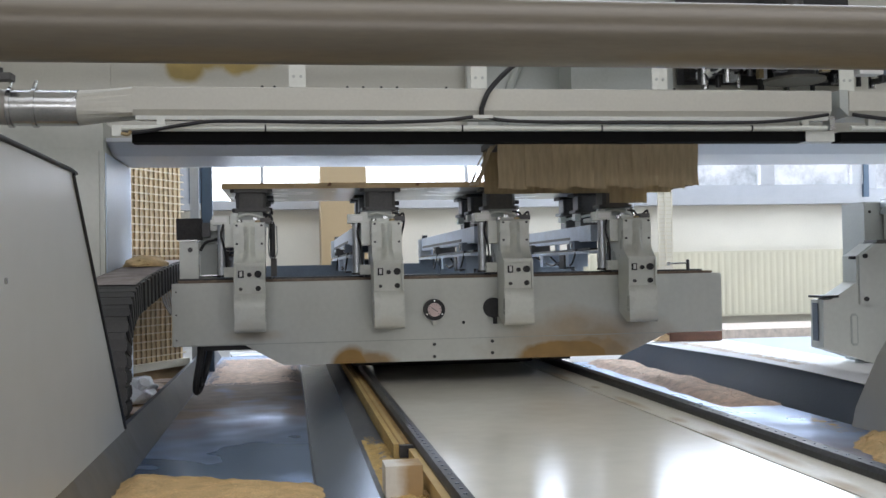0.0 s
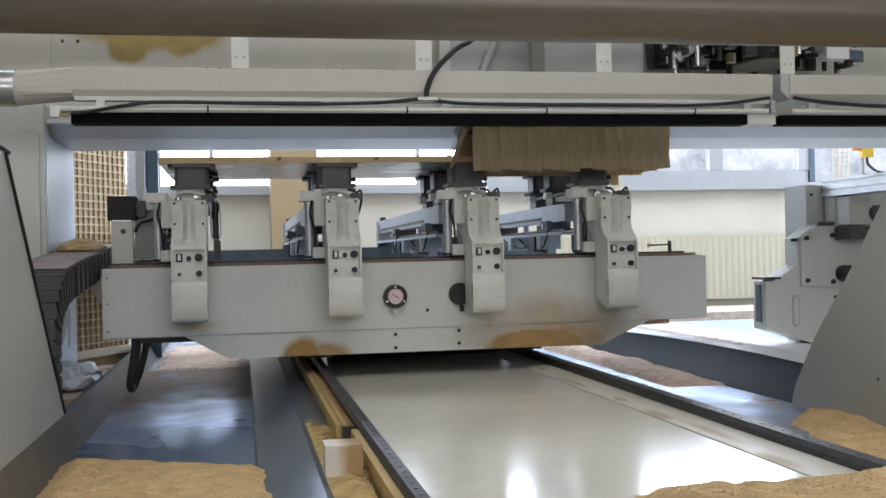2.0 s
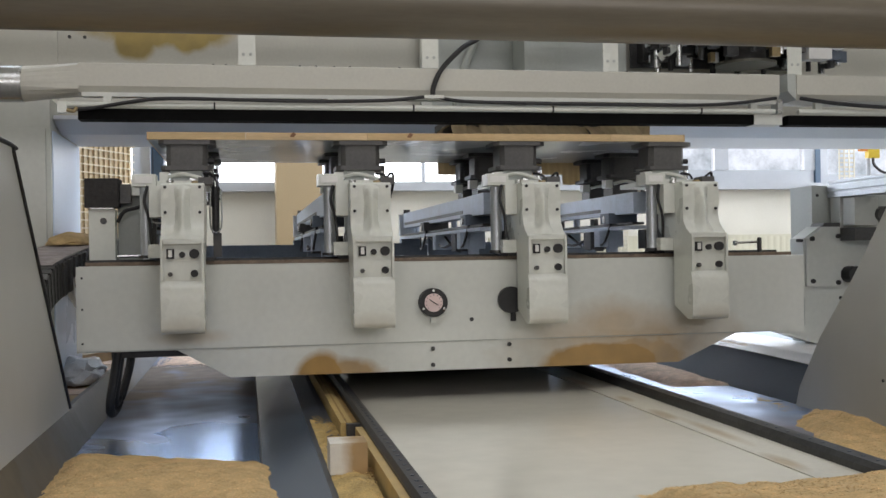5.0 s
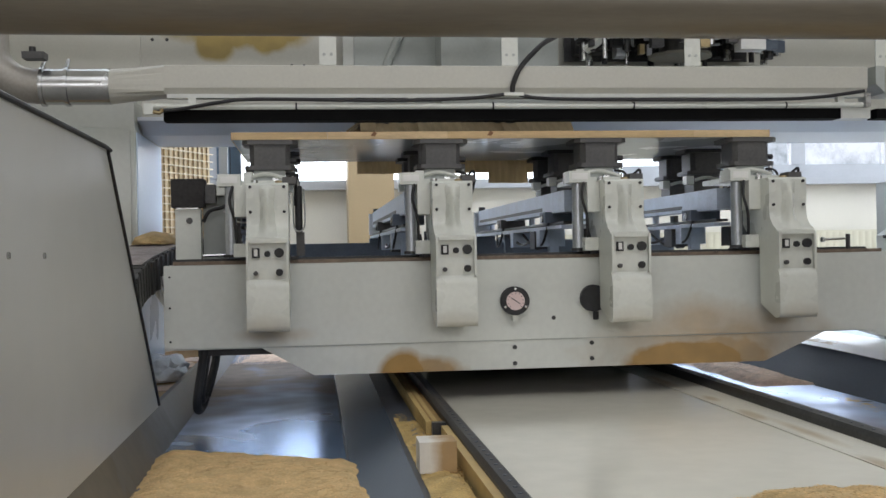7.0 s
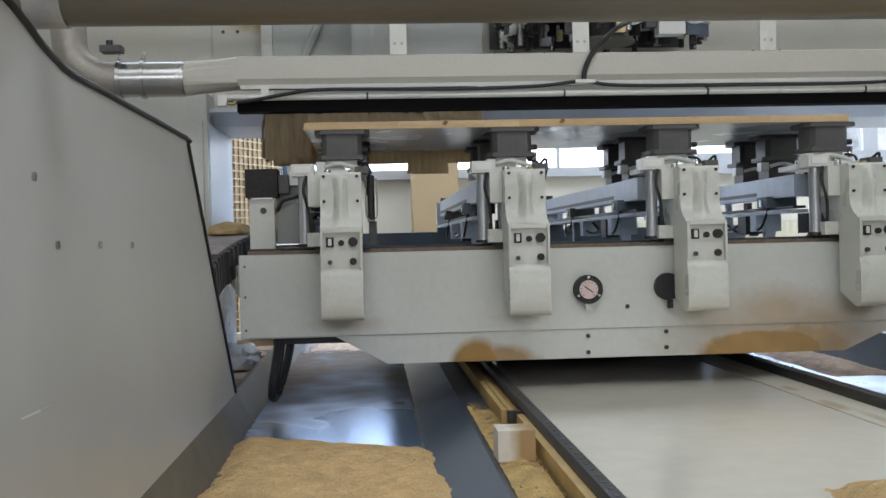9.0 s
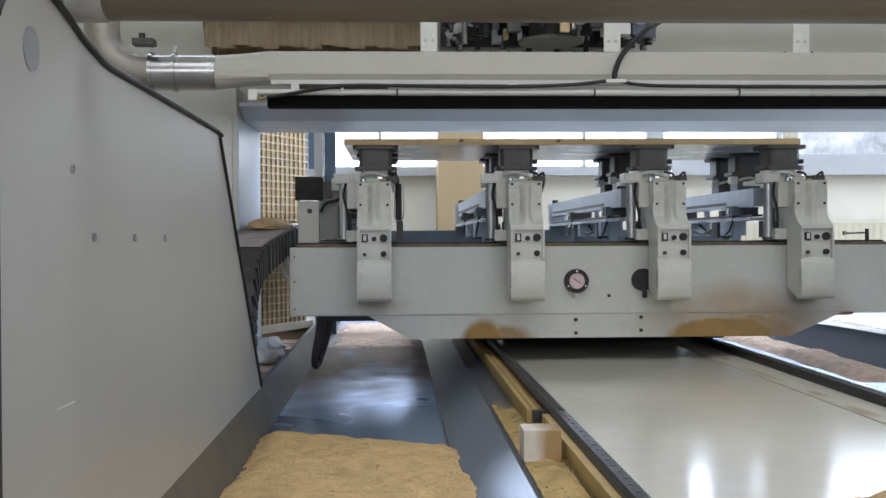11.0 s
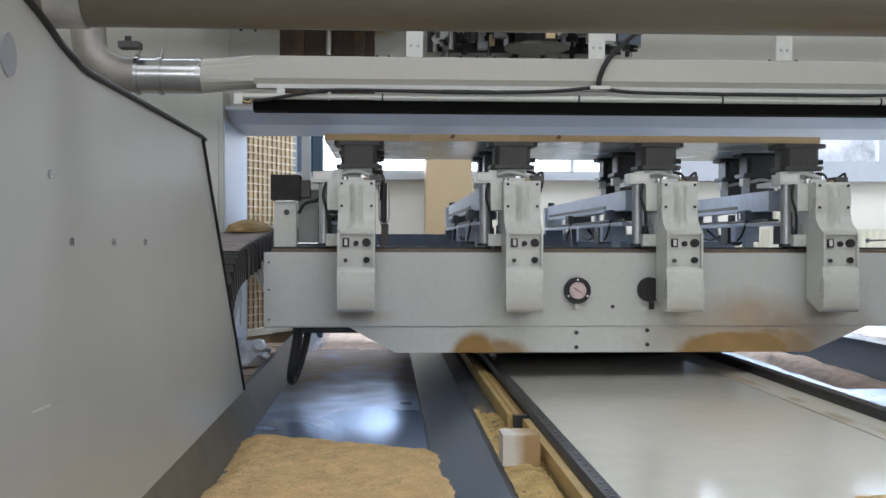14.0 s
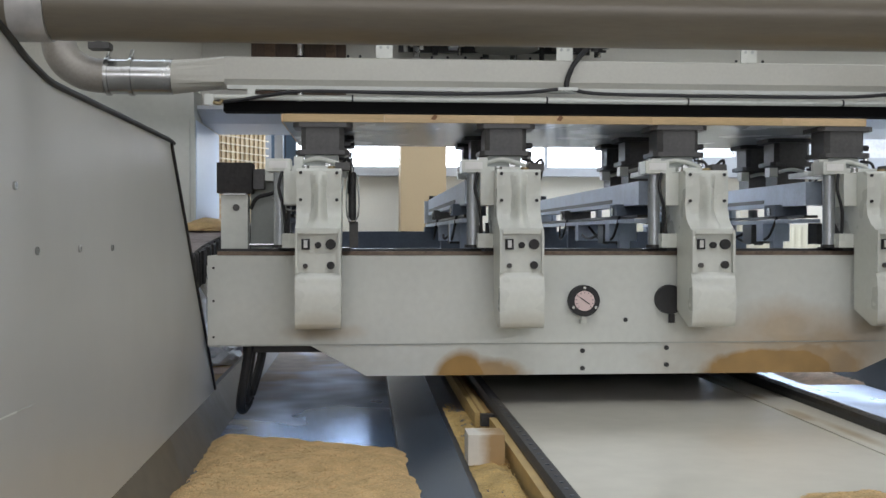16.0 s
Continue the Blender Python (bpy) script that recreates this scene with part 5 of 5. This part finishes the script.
part("lever", rod((2.805, 4.905, 0.664), (2.8375, 4.905, 0.664), 0.008, 10), M_DARKSTEEL, ru, smooth=True)
part("black_knob", rod((3.085, 4.82, 0.488), (3.085, 4.90, 0.488), 0.042, 16), M_RUBBER, ru, "black clamp knob", smooth=True)
part("top_edge", prism([(2.934, 0.7325), (3.033, 0.7325), (3.033, 0.752), (2.946, 0.752)], "y", 4.88, 5.0), M_GREY, ru, "dark top edge")
part("small_hole", rod((3.04, 4.897, 0.368), (3.04, 4.9, 0.368), 0.009, 10), M_RUBBER, ru)
part("top_profile", prism([(3.036, 0.885), (3.036, 0.905), (3.044, 0.907), (3.044, 0.918), (3.036, 0.920), (3.036, 0.948), (3.046, 0.950), (3.046, 0.958), (3.036, 0.960), (3.036, 0.972), (3.16, 0.972), (3.16, 0.885)], "y", 3.3, 5.0), M_ALU, ru, "grooved aluminium rail along the unit", bevel=0.001)
part("profile_foot", cuboid(3.05, 3.15, 4.905, 4.995, 0.7355, 0.8845), M_PAINT, ru, bevel=0.004)
part("corner_screw", rod((2.995, 5.026, 0.90), (2.995, 5.032, 0.90), 0.008, 10), M_DARKSTEEL, ru)
part("carriage", cuboid(3.06, 3.19, 4.79, 4.895, 0.735, 0.877), M_PAINT, ru, bevel=0.008)
part("bearing", rod((3.21, 4.76, 0.79), (3.21, 4.82, 0.79), 0.04, 16), M_GREY, ru, smooth=True)
part("shelf", cuboid(3.04, 3.45, 4.76, 4.895, 0.660, 0.725), M_GREY, ru, bevel=0.003)

# ---- loose things on the floor behind ----
def flat_thing(name, x0, x1, y0, y1, z0, h, material, label, cat, turn=0):
    t = thing(name, label, cat, at=((x0 + x1) / 2, (y0 + y1) / 2, z0))
    t.rotation_euler = (0, 0, radians(turn))
    a, b = (x1 - x0) / 2, (y1 - y0) / 2
    part("sheet", cuboid(-a, a, -b, b, 0, h), material, t, bevel=min(0.004, h / 4))
    part("lower_sheet", cuboid(-a + 0.01, a + 0.015, -b + 0.012, b + 0.01, -0.012, -0.0005), material, t)
    return t


platform = thing("wooden_platform", "bare wooden boards laid beside the machine bed", "platform")
for i in range(9):
    part("plank", cuboid(-1.30, -0.635 - 0.008 * (i % 2), 4.5 + i * 0.225, 4.72 + i * 0.225, -0.02, 0.012 + 0.003 * (i % 3)), (M_PINE, M_PLY, M_PINK)[i % 3], platform, bevel=0.003)
for x in (-1.2, -0.75):
    part("bearer", cuboid(x, x + 0.06, 4.5, 6.5, -0.08, -0.0205), M_PLY, platform)
flat_thing("cardboard_sheet", -0.80, -0.66, 5.75, 6.05, 0.032, 0.006, M_PINK, "pinkish cardboard piece on the boards", "cardboard", 14)
flat_thing("offcut_board", -0.45, 0.0, 8.5, 9.0, -0.067, 0.05, M_SHEET, "pale board offcuts on the floor", "board", 6)
flat_thing("offcut_board", 0.1, 0.8, 8.9, 9.3, -0.067, 0.08, M_PINK, "pinkish board offcuts on the floor", "board", -8)
flat_thing("offcut_board", 3.0, 5.2, 7.6, 8.6, -0.067, 0.06, M_SHEET, "pale board sheets lying on the floor", "board", 3)
flat_thing("offcut_board", 4.0, 6.0, 9.2, 10.2, -0.067, 0.10, M_PALECHIP, "pale board stack on the floor", "board", 0)
timber = thing("timber_offcut", "dark reddish timber offcut on the white sheet", "timber")
part("beam", cuboid(2.50, 2.86, 6.62, 6.74, 0.139, 0.200), mat("red_timber", (0.17, 0.075, 0.045), 0.6, scale=5, var=0.25, stretch=(1, 4, 6)), timber, bevel=0.006)
part("wedge", prism([(2.40, 0.143), (2.495, 0.143), (2.495, 0.178), (2.46, 0.20)], "y", 6.62, 6.70), M_PINE, timber, "bare pine wedge", bevel=0.004)
bag = thing("plastic_bag", "crumpled white plastic bag on the floor", "bag")
bm = bmesh.new()
bmesh.ops.create_icosphere(bm, subdivisions=4, radius=0.12)
for v in bm.verts:
    v.co *= 1 + 0.28 * noise.noise(v.co * 14) + 0.15 * noise.noise(v.co * 32)
    v.co = Vector((v.co.x * 1.2 - 0.76, v.co.y * 1.2 + 5.35, max(v.co.z * 0.65, -0.05) + 0.07))
part("sack", bm, M_SHEET, bag, smooth=True)
part("knot", rod((-0.70, 5.25, 0.09), (-0.67, 5.22, 0.13), 0.018, 8, 0.03), M_SHEET, bag)
tb = thing("tool_trolley", "grey tool trolley with shelves beyond the table", "trolley")
for z in (0.2, 0.42, 0.62):
    part("shelf", cuboid(1.78, 2.25, 9.4, 9.8, z, z + 0.05), M_COVER, tb, bevel=0.006)
for x in (1.79, 2.2):
    for y in (9.41, 9.75):
        part("leg", cuboid(x, x + 0.04, y, y + 0.04, -0.08, 0.70), M_PAN, tb)


# ---- what moves ----
TABLE = [(0.0, 1.323), (0.5, 1.336), (0.8, 1.335), (1.0, 1.291), (1.5, 1.066), (2.0, 0.851), (2.5, 0.633), (3.0, 0.398), (3.2, 0.303), (3.5, 0.165), (3.8, 0.06), (4.1, 0.012), (4.4, 0.003), (5.5, 0.002), (10.0, 0.0), (10.2, 0.0), (10.4, 0.06), (10.7, 0.38), (11.0, 0.82), (11.3, 1.16), (11.5, 1.25), (11.7, 1.235), (12.0, 1.135), (12.3, 1.028), (12.5, 0.956), (13.0, 0.784), (13.5, 0.606), (14.0, 0.407), (14.5, 0.221), (15.0, 0.036), (15.5, -0.152), (16.0, -0.339)]
CARRIAGE = [(0.0, 0.976), (0.9, 0.976), (1.1, 1.0), (1.4, 1.10), (1.6, 1.11), (4.6, 1.11), (4.9, 1.02), (5.5, 0.80), (6.0, 0.605), (6.5, 0.41), (7.0, 0.215), (8.0, -0.15), (9.0, -0.51), (9.5, -0.69), (9.8, -0.80), (10.0, -0.87), (10.3, -0.90), (16.0, -0.90)]
LIFT = [(0.0, 0.0), (10.4, 0.0), (10.6, 0.03), (11.2, 0.68), (11.4, 0.73), (16.0, 0.73)]


def value(rows, t):
    for (a, p), (b, q) in zip(rows, rows[1:]):
        if t <= b:
            return p + (q - p) * (t - a) / (b - a)
    return rows[-1][1]


def motions():
    for ob in MOVERS:
        m = ob.matrix_basis.copy()
        walk(ob, [(t, Matrix.Translation((0, d, 0)) @ m) for t, d in TABLE])
    walk(chain, [(t, pose(0, d / 2, 0)) for t, d in TABLE])
    walk(carriage, [(t, pose(x, 0, 0)) for t, x in CARRIAGE])
    walk(cover, [(t, pose(0, 0, 0.55 * z)) for t, z in LIFT])
    walk(carousel, [(t, pose(x + 1.56, 4.90, 1.60)) for t, x in CARRIAGE])
    times = sorted({t for t, _ in CARRIAGE + LIFT})
    walk(hood, [(t, pose(value(CARRIAGE, t), HF, HZ + value(LIFT, t))) for t in times])
    # front flaps swing out while the board passes below them
    for f, x, y in FLAPS:
        rows = []
        for k in range(0, 65):
            t = k * 0.25
            sx = value(CARRIAGE, t) + x + SW / 2
            over = -0.33 < sx < 1.84 and value(LIFT, t) < 0.12
            reach = max(0.0, min(1.0, (HF + 0.0 - (4.0 + value(TABLE, t)) + 0.04) / 0.10)) if over else 0.0
            rows.append((t, pose(x, y, 0, -56 * reach, 0, 0)))
        walk(f, rows)
    for f, y in SIDES:
        walk(f, [(t, pose(0, y, 0, a, 0, 90)) for t, a in ((0.0, 24), (3.0, 30), (4.5, 48), (8.6, 48), (9.1, 0), (16.0, 0))])


motions()
